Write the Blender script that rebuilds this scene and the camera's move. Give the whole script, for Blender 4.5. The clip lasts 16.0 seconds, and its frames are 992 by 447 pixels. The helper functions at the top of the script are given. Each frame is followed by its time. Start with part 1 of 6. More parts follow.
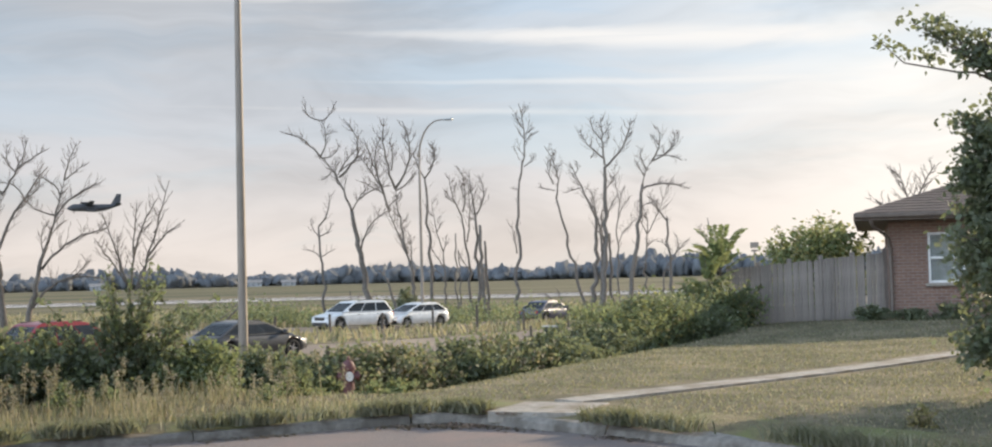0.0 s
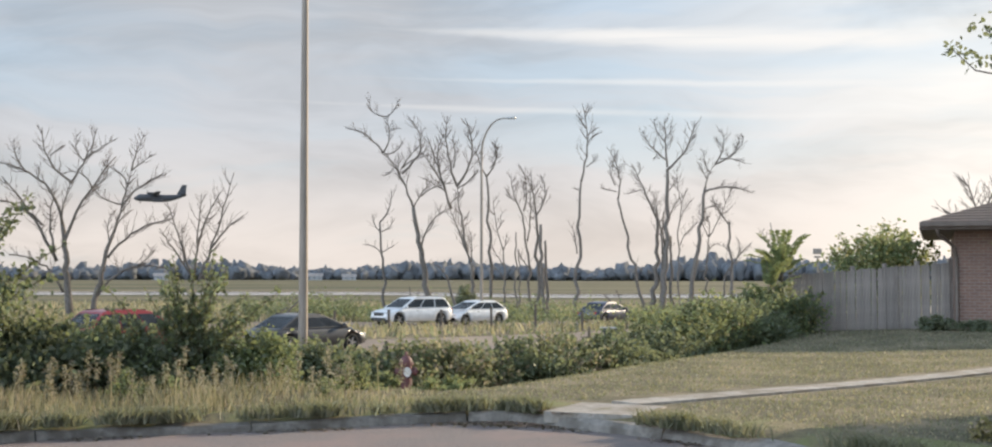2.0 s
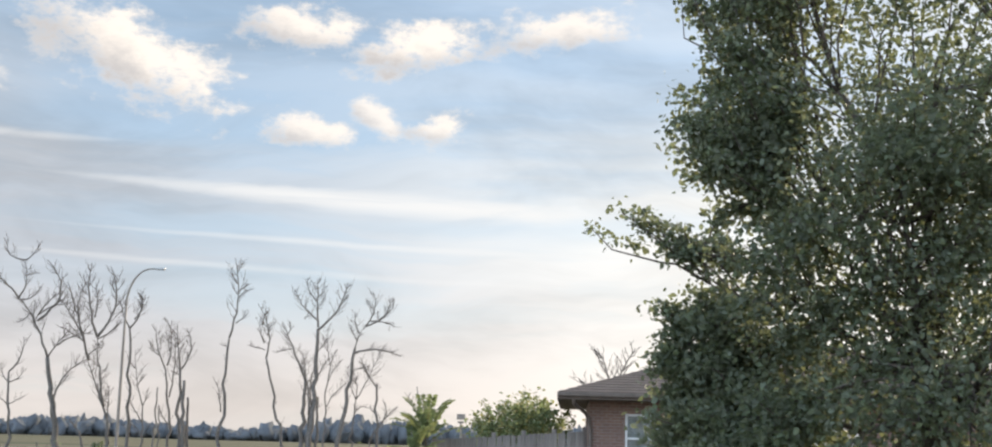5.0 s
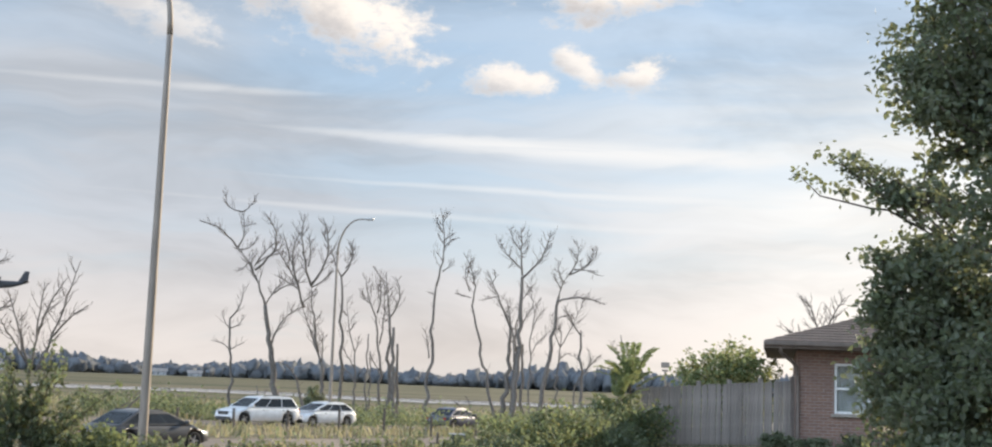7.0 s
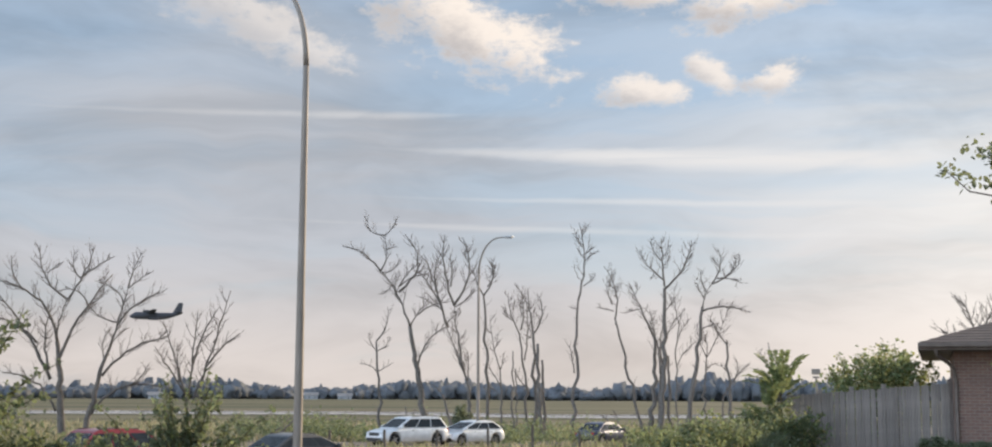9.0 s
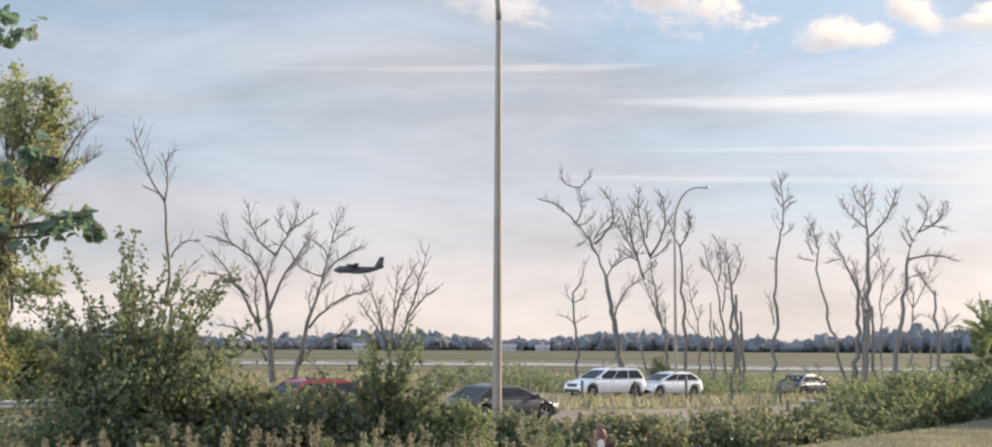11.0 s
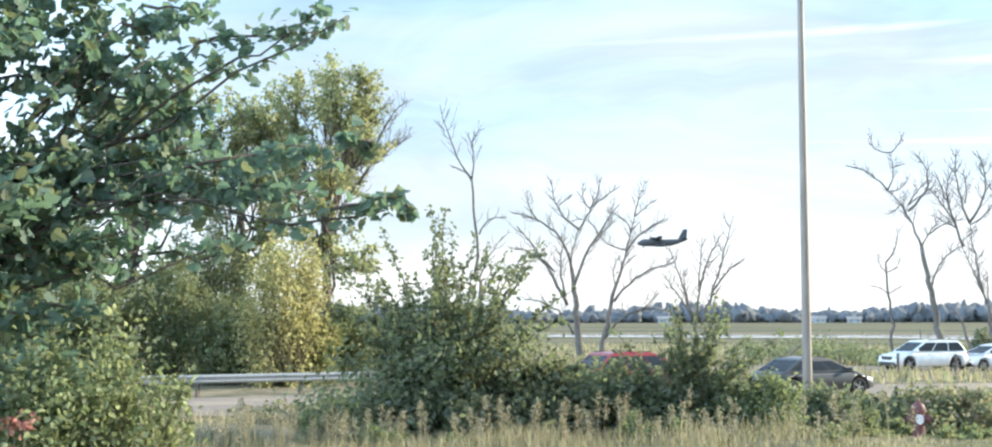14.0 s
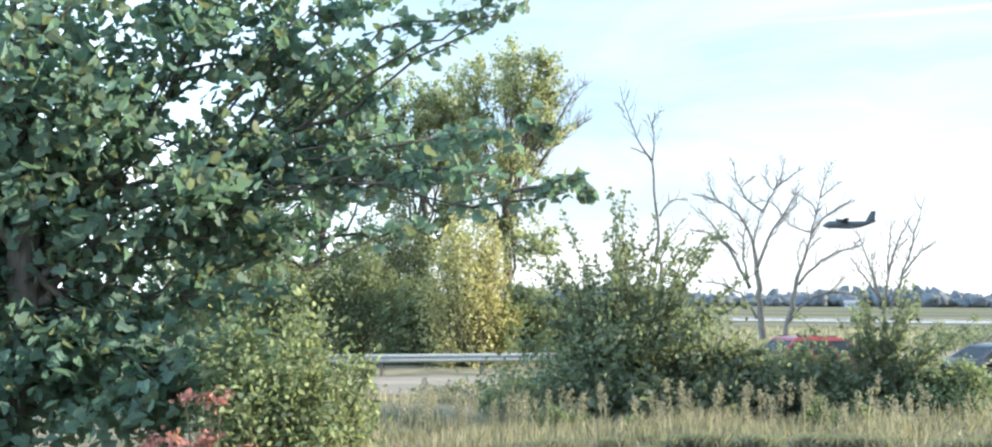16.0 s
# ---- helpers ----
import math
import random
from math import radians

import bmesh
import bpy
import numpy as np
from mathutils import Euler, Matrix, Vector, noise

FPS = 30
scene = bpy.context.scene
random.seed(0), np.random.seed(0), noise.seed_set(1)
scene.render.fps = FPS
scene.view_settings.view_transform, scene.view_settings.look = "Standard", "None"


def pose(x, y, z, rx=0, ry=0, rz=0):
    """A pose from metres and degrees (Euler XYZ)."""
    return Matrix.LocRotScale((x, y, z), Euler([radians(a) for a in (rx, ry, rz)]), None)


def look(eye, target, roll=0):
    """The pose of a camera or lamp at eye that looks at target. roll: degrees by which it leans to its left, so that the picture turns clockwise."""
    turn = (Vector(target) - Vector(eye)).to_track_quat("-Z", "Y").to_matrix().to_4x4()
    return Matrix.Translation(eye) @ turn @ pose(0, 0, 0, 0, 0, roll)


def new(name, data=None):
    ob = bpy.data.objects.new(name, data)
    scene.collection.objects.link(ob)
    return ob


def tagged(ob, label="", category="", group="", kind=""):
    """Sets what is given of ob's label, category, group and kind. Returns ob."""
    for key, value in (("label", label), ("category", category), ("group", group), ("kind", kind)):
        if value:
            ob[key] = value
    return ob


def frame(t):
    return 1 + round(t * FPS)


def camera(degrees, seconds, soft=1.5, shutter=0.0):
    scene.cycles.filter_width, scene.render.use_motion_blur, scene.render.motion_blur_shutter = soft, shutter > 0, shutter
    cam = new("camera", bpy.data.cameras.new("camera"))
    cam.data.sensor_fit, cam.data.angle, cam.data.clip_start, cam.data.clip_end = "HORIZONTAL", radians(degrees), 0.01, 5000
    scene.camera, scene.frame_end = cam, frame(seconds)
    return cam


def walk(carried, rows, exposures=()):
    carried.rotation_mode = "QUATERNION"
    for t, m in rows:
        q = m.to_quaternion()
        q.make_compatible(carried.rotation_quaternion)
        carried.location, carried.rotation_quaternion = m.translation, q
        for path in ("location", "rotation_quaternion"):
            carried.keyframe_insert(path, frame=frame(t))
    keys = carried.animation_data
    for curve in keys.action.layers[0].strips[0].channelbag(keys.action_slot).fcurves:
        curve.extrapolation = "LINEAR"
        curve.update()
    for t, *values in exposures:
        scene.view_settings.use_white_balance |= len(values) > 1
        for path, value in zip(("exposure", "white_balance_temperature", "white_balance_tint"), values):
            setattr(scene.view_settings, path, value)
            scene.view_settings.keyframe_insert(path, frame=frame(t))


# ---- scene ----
cam = camera(40.93, 16.0, soft=2.1)
EYE = 1.6
PATH = [
    (0.0, -1.26, 2.25, 1.43), (0.5, -1.03, 2.27, 0.58), (1.0, -0.63, 2.18, 0.07), (1.5, 0.0, 2.18, 0.0),
    (2.0, 1.3, 2.24, -0.06), (2.5, 1.17, 2.16, -0.04), (3.0, 1.06, 2.36, 0.27), (3.5, -4.58, 2.76, 0.32),
    (4.0, -14.03, 4.69, -0.36), (4.2, -14.6, 9.3, -0.8), (6.3, -10.0, 8.65, -2.2), (6.5, -7.32, 7.91, -2.2),
    (7.0, -5.1, 6.84, -2.15), (7.5, -3.65, 6.85, -0.93), (8.0, -0.28, 7.26, -1.08), (8.5, -0.12, 7.44, -0.62),
    (9.0, 1.16, 7.36, -0.23), (9.5, 4.14, 6.82, -0.66), (10.0, 7.03, 6.22, -0.55), (10.2, 7.95, 5.9, -0.5),
    (12.3, 11.7, 4.5, 0.06), (12.5, 12.75, 4.23, 0.06), (13.0, 16.84, 4.13, -0.01), (13.5, 20.27, 4.16, 0.29),
    (14.0, 22.65, 4.09, 0.13), (14.5, 24.89, 3.96, 0.19), (15.0, 27.32, 3.74, -0.12), (15.5, 29.11, 3.54, -0.2),
    (16.0, 30.39, 3.31, -0.28)]
walk(cam, [(t, pose(0, 0, EYE, 90 + p, r, y)) for t, y, p, r in PATH],
     exposures=[(0.0, 0.5, 6850, 11), (3.5, 0.5, 6850, 11), (4.2, 0.5, 6700, 10), (8.0, 0.45, 6650, 11), (8.4, 0.24, 6700, 12), (9.2, 0.3, 6750, 12), (10.2, 0.45, 6850, 14), (12.3, 0.85, 6750, 12), (13.0, 1.05, 6400, 6), (13.5, 1.15, 6200, 4), (16.0, 1.4, 5950, 1)])

# ---- world and sun ----
SUN_BEARING, SUN_HEIGHT = -49.0, 19.0      # degrees, to the left of +y; above the horizon


class Graph:
    """Short hand for building node trees."""

    def __init__(self, tree):
        self.tree = tree

    def add(self, kind):
        return self.tree.nodes.new(kind)

    def put(self, socket, value):
        if isinstance(value, bpy.types.NodeSocket):
            self.tree.links.new(value, socket)
        elif value is not None:
            socket.default_value = value

    def math(self, op, a, b=None, c=None, clamp=False):
        node = self.add("ShaderNodeMath")
        node.operation, node.use_clamp = op, clamp
        for socket, value in zip(node.inputs, (a, b, c)):
            self.put(socket, value)
        return node.outputs[0]

    def vec(self, x, y, z):
        node = self.add("ShaderNodeCombineXYZ")
        for socket, value in zip(node.inputs, (x, y, z)):
            self.put(socket, value)
        return node.outputs[0]

    def noise(self, vector, scale, detail=4.0, rough=0.55, distortion=0.0):
        node = self.add("ShaderNodeTexNoise")
        self.put(node.inputs["Vector"], vector)
        for key, value in (("Scale", scale), ("Detail", detail), ("Roughness", rough), ("Distortion", distortion)):
            node.inputs[key].default_value = value
        return node.outputs[0]

    def step(self, value, low, high, a=0.0, b=1.0):
        node = self.add("ShaderNodeMapRange")
        node.interpolation_type = "SMOOTHSTEP"
        for socket, v in zip(node.inputs, (value, low, high, a, b)):
            self.put(socket, v)
        return node.outputs[0]

    def mix(self, fac, a, b, blend="MIX"):
        node = self.add("ShaderNodeMix")
        node.data_type, node.blend_type = "RGBA", blend
        self.put(node.inputs[0], fac)
        self.put(node.inputs[6], (*a, 1) if isinstance(a, tuple) else a)
        self.put(node.inputs[7], (*b, 1) if isinstance(b, tuple) else b)
        return node.outputs[2]


def make_world():
    world = bpy.data.worlds.new("evening_sky")
    scene.world = world
    world.use_nodes = True
    g = Graph(world.node_tree)
    world.node_tree.nodes.clear()
    sky = g.add("ShaderNodeTexSky")
    sky.sky_type, sky.sun_disc = "NISHITA", False
    sky.sun_elevation, sky.sun_rotation = radians(SUN_HEIGHT), radians(-SUN_BEARING)
    sky.air_density, sky.dust_density, sky.ozone_density = 1.0, 0.7, 1.0
    ray = g.add("ShaderNodeTexCoord").outputs["Generated"]
    split = g.add("ShaderNodeSeparateXYZ")
    g.put(split.inputs[0], ray)
    x, y, z = split.outputs
    bearing = g.math("MULTIPLY", g.math("ARCTAN2", x, y), -57.296)       # degrees, to the left
    height = g.math("MULTIPLY", g.math("ARCSINE", z), 57.296)
    # thin high veil, drawn out into long streaks
    wave = g.math("MULTIPLY", g.math("SUBTRACT", g.noise(g.vec(bearing, height, 0.0), 0.09, 3.0), 0.5), 3.0)
    drawn = g.vec(g.math("MULTIPLY", bearing, 0.035), g.math("MULTIPLY", g.math("ADD", height, wave), 0.42), 3.1)
    streaks = g.step(g.noise(drawn, 1.0, 5.0, 0.55, 0.4), 0.36, 0.66)
    soft = g.step(g.noise(g.vec(g.math("MULTIPLY", bearing, 0.05), g.math("MULTIPLY", height, 0.12), 7.7), 1.0, 3.0), 0.35, 0.65)
    low = g.math("MULTIPLY", g.step(height, 2.0, 15.0, 1.0, 0.0), g.step(bearing, 10.0, 24.0, 1.0, 0.8))
    left = g.math("MULTIPLY", g.step(bearing, -4.0, 12.0, 0.0, 0.6), g.step(bearing, 12.0, 24.0, 1.0, 0.25))
    veil = g.math("ADD", g.math("MULTIPLY", streaks, g.step(height, 10.0, 16.0, 0.55, 0.2)), g.math("ADD", g.math("MULTIPLY", low, 0.62), g.math("MULTIPLY", soft, left)), clamp=True)
    # long bright trails of cloud: height, slope, half thickness, strength, from and to bearing
    trail = None
    torn = g.step(g.noise(g.vec(g.math("MULTIPLY", bearing, 0.11), g.math("MULTIPLY", height, 1.1), 1.7), 1.0, 5.0, 0.6, 0.6), 0.28, 0.6, 0.35, 1.0)
    for h, slope, half, strong, b0, b1 in ((10.35, 0.035, 0.6, 0.95, -20.0, 9.0), (8.35, 0.02, 0.3, 0.5, -24.0, 9.0), (7.1, 0.03, 0.4, 0.35, -26.0, 16.0), (12.1, -0.02, 0.5, 0.4, 1.0, 24.0), (6.0, 0.01, 0.15, 0.3, -24.0, -6.0)):
        axis = g.math("ADD", g.math("MULTIPLY", bearing, slope), h)
        off = g.math("ABSOLUTE", g.math("SUBTRACT", g.math("ADD", height, g.math("MULTIPLY", wave, 0.14)), axis))
        ends = g.math("MULTIPLY", g.step(bearing, b0, b0 + 5, 0.0, 1.0), g.step(bearing, b1 - 16, b1, strong, 0.0))
        ends = g.math("MULTIPLY", ends, torn)
        one = g.math("MULTIPLY", g.step(g.math("DIVIDE", off, g.math("ADD", g.math("MULTIPLY", ends, half), 0.05)), 0.0, 1.2, 1.0, 0.0), ends)
        trail = one if trail is None else g.math("MAXIMUM", trail, one)
    # separate heaped clouds: bearing, height, half width, half height, tilt, density
    fluff = g.noise(g.vec(bearing, g.math("MULTIPLY", height, 1.7), 0.0), 0.55, 7.0, 0.66)
    heaps, lit = None, 0.7
    for b, h, w, k, tilt, dense in ((2.3, 15.6, 4.6, 1.75, 0.30, 1.0), (-5.3, 12.9, 2.3, 0.75, 0.0, 0.9), (-8.0, 13.7, 1.5, 0.8, 0.45, 0.85),
                                    (-10.8, 13.3, 1.6, 0.7, -0.1, 0.9), (-4.6, 17.3, 2.6, 1.0, 0.0, 0.95), (-9.8, 16.7, 3.0, 1.1, -0.2, 1.0), (-16.0, 17.6, 3.4, 0.9, -0.15, 0.9),
                                    (10.9, 15.4, 3.4, 1.3, 0.35, 0.6), (14.5, 17.2, 3.5, 1.5, 0.3, 0.6), (7.0, 21.0, 6.0, 1.5, 0.0, 0.9)):
        off = g.math("SUBTRACT", bearing, b)
        dx = g.math("DIVIDE", off, w)
        dy = g.math("DIVIDE", g.math("SUBTRACT", g.math("SUBTRACT", height, h), g.math("MULTIPLY", off, tilt)), k)
        r = g.math("SQRT", g.math("ADD", g.math("MULTIPLY", dx, dx), g.math("MULTIPLY", dy, dy)))
        body = g.math("MULTIPLY", g.step(g.math("ADD", r, g.math("MULTIPLY", g.math("SUBTRACT", fluff, 0.5), 3.0)), 0.35, 1.2, 1.0, 0.0), dense)
        facing = g.math("SUBTRACT", dy, g.math("MULTIPLY", dx, 0.75))
        bright = g.step(g.math("ADD", facing, g.math("MULTIPLY", g.math("SUBTRACT", fluff, 0.5), 2.0)), -0.9, 0.35)
        lit = g.math("ADD", g.math("MULTIPLY", g.math("SUBTRACT", bright, lit), body), lit)
        heaps = body if heaps is None else g.math("MAXIMUM", heaps, body)
    # brighter and whiter towards the sun
    sx, sy, sz = (-math.sin(radians(SUN_BEARING)) * math.cos(radians(SUN_HEIGHT)),
                  math.cos(radians(SUN_BEARING)) * math.cos(radians(SUN_HEIGHT)), math.sin(radians(SUN_HEIGHT)))
    dot = g.add("ShaderNodeVectorMath")
    dot.operation = "DOT_PRODUCT"
    g.put(dot.inputs[0], ray)
    dot.inputs[1].default_value = (sx, sy, sz)
    glow = g.step(dot.outputs["Value"], 0.70, 1.0)
    # sky opposite the sun, out of view, raised up to fourfold as fill light
    front = g.step(dot.outputs["Value"], -0.5, 0.25, 4.0, 1.0)
    blue = g.mix(0.55, g.mix(1.0, sky.outputs[0], (SKY_GAIN, SKY_GAIN, SKY_GAIN), "MULTIPLY"), (0.42, 0.58, 0.78))
    warm = g.step(height, 0.0, 8.0, 1.0, 0.0)
    white = g.mix(warm, (0.66, 0.69, 0.725), (0.82, 0.74, 0.68))
    away = g.step(dot.outputs["Value"], 0.60, 0.93)
    white = g.mix(g.math("MULTIPLY", away, 1.0), g.mix(warm, (0.49, 0.535, 0.60), (0.68, 0.635, 0.61)), white)
    white = g.mix(g.math("MULTIPLY", glow, 0.55), white, (1.25, 1.2, 1.1))
    veil = g.math("ADD", veil, g.math("MULTIPLY", g.math("MULTIPLY", glow, low), 0.85), clamp=True)
    body = g.mix(veil, blue, white)
    mottle = g.step(g.noise(g.vec(g.math("MULTIPLY", bearing, 0.07), g.math("MULTIPLY", g.math("ADD", height, wave), 0.26), 11.3), 1.0, 5.0, 0.6, 0.5), 0.3, 0.68, 0.86, 1.1)
    body = g.mix(1.0, body, g.vec(mottle, mottle, mottle), "MULTIPLY")
    body = g.mix(trail, body, (0.82, 0.83, 0.84))
    body = g.mix(1.0, body, g.vec(front, front, front), "MULTIPLY")
    heap = g.mix(lit, (0.56, 0.545, 0.55), (0.97, 0.90, 0.83))
    body = g.mix(heaps, body, heap)
    below = g.step(height, -2.0, 0.0)
    body = g.mix(below, (0.10, 0.10, 0.07), body)
    back = g.add("ShaderNodeBackground")
    g.put(back.inputs[0], body)
    back.inputs[1].default_value = 0.82
    g.put(g.add("ShaderNodeOutputWorld").inputs[0], back.outputs[0])


SKY_GAIN = 0.09
make_world()
sun = new("sun", bpy.data.lights.new("sun", "SUN"))
sun.data.energy, sun.data.angle, sun.data.color = 5.0, radians(0.9), (1.0, 0.85, 0.64)
sun.matrix_world = look((0, 0, 0), (math.sin(radians(SUN_BEARING)) * math.cos(radians(SUN_HEIGHT)),
                                    -math.cos(radians(SUN_BEARING)) * math.cos(radians(SUN_HEIGHT)), -math.sin(radians(SUN_HEIGHT))))


# ---- materials ----
def material(name, dark, light, scale=4.0, rough=0.8, metal=0.0, bump=0.3, bump_scale=None, patch=None, patch_scale=0.6,
             piece=0.0, island=0.0, seep=0.0, tint=(0.30, 0.33, 0.13), stretch=(1, 1, 1), spec=0.5):
    """Two tones broken up by fine noise, larger patches of a third tone, and relief."""
    mat = bpy.data.materials.new(name)
    mat.use_nodes = True
    g = Graph(mat.node_tree)
    shader = mat.node_tree.nodes["Principled BSDF"]
    place = g.add("ShaderNodeTexCoord").outputs["Object"]
    mapping = g.add("ShaderNodeMapping")
    g.put(mapping.inputs[0], place)
    mapping.inputs["Scale"].default_value = stretch
    fine = g.noise(mapping.outputs[0], scale, 6.0, 0.65)
    color = g.mix(g.step(fine, 0.3, 0.7), dark, light)
    if patch:
        color = g.mix(g.step(g.noise(place, patch_scale, 4.0, 0.6), 0.42, 0.66), color, patch)
    if piece or island:
        rnd = g.add("ShaderNodeObjectInfo").outputs["Random"] if piece else g.add("ShaderNodeNewGeometry").outputs["Random Per Island"]
        amount = piece or island
        tone = g.add("ShaderNodeHueSaturation")
        g.put(tone.inputs["Value"], g.math("ADD", g.math("MULTIPLY", rnd, 2 * amount), 1 - amount))
        g.put(tone.inputs["Hue"], g.math("ADD", g.math("MULTIPLY", g.math("FRACT", g.math("MULTIPLY", rnd, 7.13)), 0.05 * min(1, amount * 2)), 0.5 - 0.025 * min(1, amount * 2)))
        g.put(tone.inputs["Color"], color)
        color = tone.outputs[0]
    g.put(shader.inputs["Base Color"], color)
    g.put(shader.inputs["Roughness"], g.math("ADD", g.math("MULTIPLY", fine, 0.2), rough - 0.1, clamp=True))
    shader.inputs["Metallic"].default_value = metal
    shader.inputs["Specular IOR Level"].default_value = spec
    if bump:
        relief = g.add("ShaderNodeBump")
        relief.inputs["Strength"].default_value = bump
        relief.inputs["Distance"].default_value = 0.02
        g.put(relief.inputs["Height"], g.noise(mapping.outputs[0], bump_scale or scale * 3, 5.0, 0.6))
        g.put(shader.inputs["Normal"], relief.outputs[0])
    if seep:
        lit = g.add("ShaderNodeBsdfTranslucent")
        g.put(lit.inputs[0], g.mix(0.5, color, tint))
        both = g.add("ShaderNodeMixShader")
        both.inputs[0].default_value = seep
        g.put(both.inputs[1], shader.outputs[0])
        g.put(both.inputs[2], lit.outputs[0])
        g.put(mat.node_tree.nodes["Material Output"].inputs[0], both.outputs[0])
    return mat


def plain(name, color, rough=0.5, metal=0.0, coat=0.0, transmission=0.0):
    mat = bpy.data.materials.new(name)
    mat.use_nodes = True
    shader = mat.node_tree.nodes["Principled BSDF"]
    g = Graph(mat.node_tree)
    place = g.add("ShaderNodeTexCoord").outputs["Object"]
    tint = g.step(g.noise(place, 3.0, 4.0), 0.3, 0.7, 0.9, 1.08)
    g.put(shader.inputs["Base Color"], g.mix(1.0, color, g.vec(tint, tint, tint), "MULTIPLY"))
    shader.inputs["Roughness"].default_value = rough
    shader.inputs["Metallic"].default_value = metal
    shader.inputs["Coat Weight"].default_value = coat
    shader.inputs["Transmission Weight"].default_value = transmission
    return mat


def dull(c, by=0.32):
    """A colour drawn towards its own grey."""
    grey = (c[0] + c[1] + c[2]) / 3
    return tuple(k + (grey - k) * by for k in c)


def leaf_mat(name, dark, light, seep=0.35, island=0.35, rough=0.5, tint=(0.30, 0.33, 0.13)):
    dark, light = dull(dark), dull(light)
    return material(name, dark, light, scale=1.3, rough=rough, bump=0, island=island, seep=seep, tint=tint, spec=0.2)


ASPHALT = material("asphalt", (0.15, 0.128, 0.122), (0.23, 0.198, 0.188), 30, 0.9, bump=0.5, patch=(0.23, 0.178, 0.165), patch_scale=0.8, spec=0.2)
ROADTAR = material("worn_road", (0.17, 0.142, 0.122), (0.25, 0.208, 0.178), 9, 0.95, bump=0.3, patch=(0.29, 0.24, 0.19), patch_scale=0.25, spec=0.1)
CONCRETE = material("concrete", (0.25, 0.23, 0.205), (0.42, 0.385, 0.345), 9, 0.9, bump=0.6, patch=(0.24, 0.205, 0.17), patch_scale=2.2, piece=0.1, spec=0.2)
KERBSTONE = material("kerb_concrete", (0.15, 0.135, 0.12), (0.27, 0.245, 0.22), 9, 0.9, bump=0.6, patch=(0.11, 0.095, 0.08), patch_scale=2.5, piece=0.1)
BARK_DEAD = material("dead_bark", (0.09, 0.078, 0.068), (0.20, 0.175, 0.155), 5, 0.9, bump=0.6, stretch=(3, 3, 0.6))
BARK = material("bark", (0.06, 0.05, 0.04), (0.15, 0.12, 0.10), 6, 0.9, bump=0.8, stretch=(3, 3, 0.6))
TWIG = material("twig", (0.12, 0.10, 0.09), (0.20, 0.17, 0.15), 6, 0.9, bump=0)
STEM = material("green_stem", (0.07, 0.07, 0.035), (0.14, 0.12, 0.06), 6, 0.8, bump=0)
LEAF_DARK = leaf_mat("leaf_dark", (0.115, 0.14, 0.088), (0.17, 0.20, 0.125), 0.48)
LEAF_MID = leaf_mat("leaf_mid", (0.12, 0.16, 0.075), (0.175, 0.22, 0.11), 0.48)
LEAF_LIGHT = leaf_mat("leaf_light", (0.15, 0.20, 0.06), (0.25, 0.30, 0.10), 0.5)
LEAF_YELLOW = leaf_mat("leaf_yellow", (0.34, 0.28, 0.06), (0.50, 0.42, 0.11), 0.5)
LEAF_GOLD = leaf_mat("leaf_gold", (0.36, 0.32, 0.10), (0.50, 0.46, 0.17), 0.6, tint=(0.58, 0.55, 0.22))
LEAF_OLIVE = leaf_mat("leaf_olive", (0.20, 0.215, 0.10), (0.30, 0.31, 0.145), 0.5)
LEAF_PALE = leaf_mat("leaf_pale", (0.24, 0.28, 0.12), (0.34, 0.38, 0.18), 0.6, tint=(0.46, 0.52, 0.24))
LEAF_NEAR = leaf_mat("leaf_near", (0.115, 0.20, 0.145), (0.17, 0.265, 0.19), 0.5, island=0.25, rough=0.55, tint=(0.20, 0.34, 0.16))
DRY = leaf_mat("dry_grass", (0.31, 0.222, 0.122), (0.46, 0.345, 0.20), 0.45)
SEED = leaf_mat("seed_spike", (0.27, 0.20, 0.12), (0.40, 0.31, 0.20), 0.4)
GREENGRASS = leaf_mat("green_grass", (0.15, 0.145, 0.085), (0.25, 0.228, 0.14), 0.45)
PINK = leaf_mat("pink_petal", (0.55, 0.15, 0.11), (0.75, 0.28, 0.20), 0.4)
WOOD = material("weathered_board", (0.16, 0.135, 0.12), (0.27, 0.235, 0.21), 8, 0.9, bump=0.5, stretch=(6, 6, 0.5), piece=0.1)
STEEL = material("galvanized_steel", (0.30, 0.31, 0.32), (0.42, 0.42, 0.42), 12, 0.55, 0.5, bump=0.1)
POLE = material("pole_steel", (0.20, 0.172, 0.148), (0.29, 0.25, 0.215), 3, 0.65, 0.2, bump=0.1, stretch=(2, 2, 0.3))


# ---- building helpers ----
def spot(bearing, distance, z=0.0):
    """A place by bearing (degrees to the left of +y) and distance from the origin."""
    return Vector((-math.sin(radians(bearing)) * distance, math.cos(radians(bearing)) * distance, z))


def smooth(v, a, b):
    t = np.clip((np.asarray(v, float) - a) / (b - a), 0, 1)
    return t * t * (3 - 2 * t)


def mesh_object(name, verts, faces, mat, parent=None, label="", shade=False):
    me = bpy.data.meshes.new(name)
    me.from_pydata(np.asarray(verts, float) if len(verts) else [], [], faces)
    me.update()
    if shade:
        me.shade_smooth()
    if mat:
        me.materials.append(mat)
    ob = new(name, me)
    if parent:
        ob.parent = parent
    if label:
        ob["label"] = label
    return ob


def part(name, bm, mat, parent, label="", shade=False):
    me = bpy.data.meshes.new(name)
    bm.to_mesh(me)
    bm.free()
    if shade:
        me.shade_smooth()
    me.materials.append(mat)
    ob = new(name, me)
    ob.parent = parent
    if label:
        ob["label"] = label
    return ob


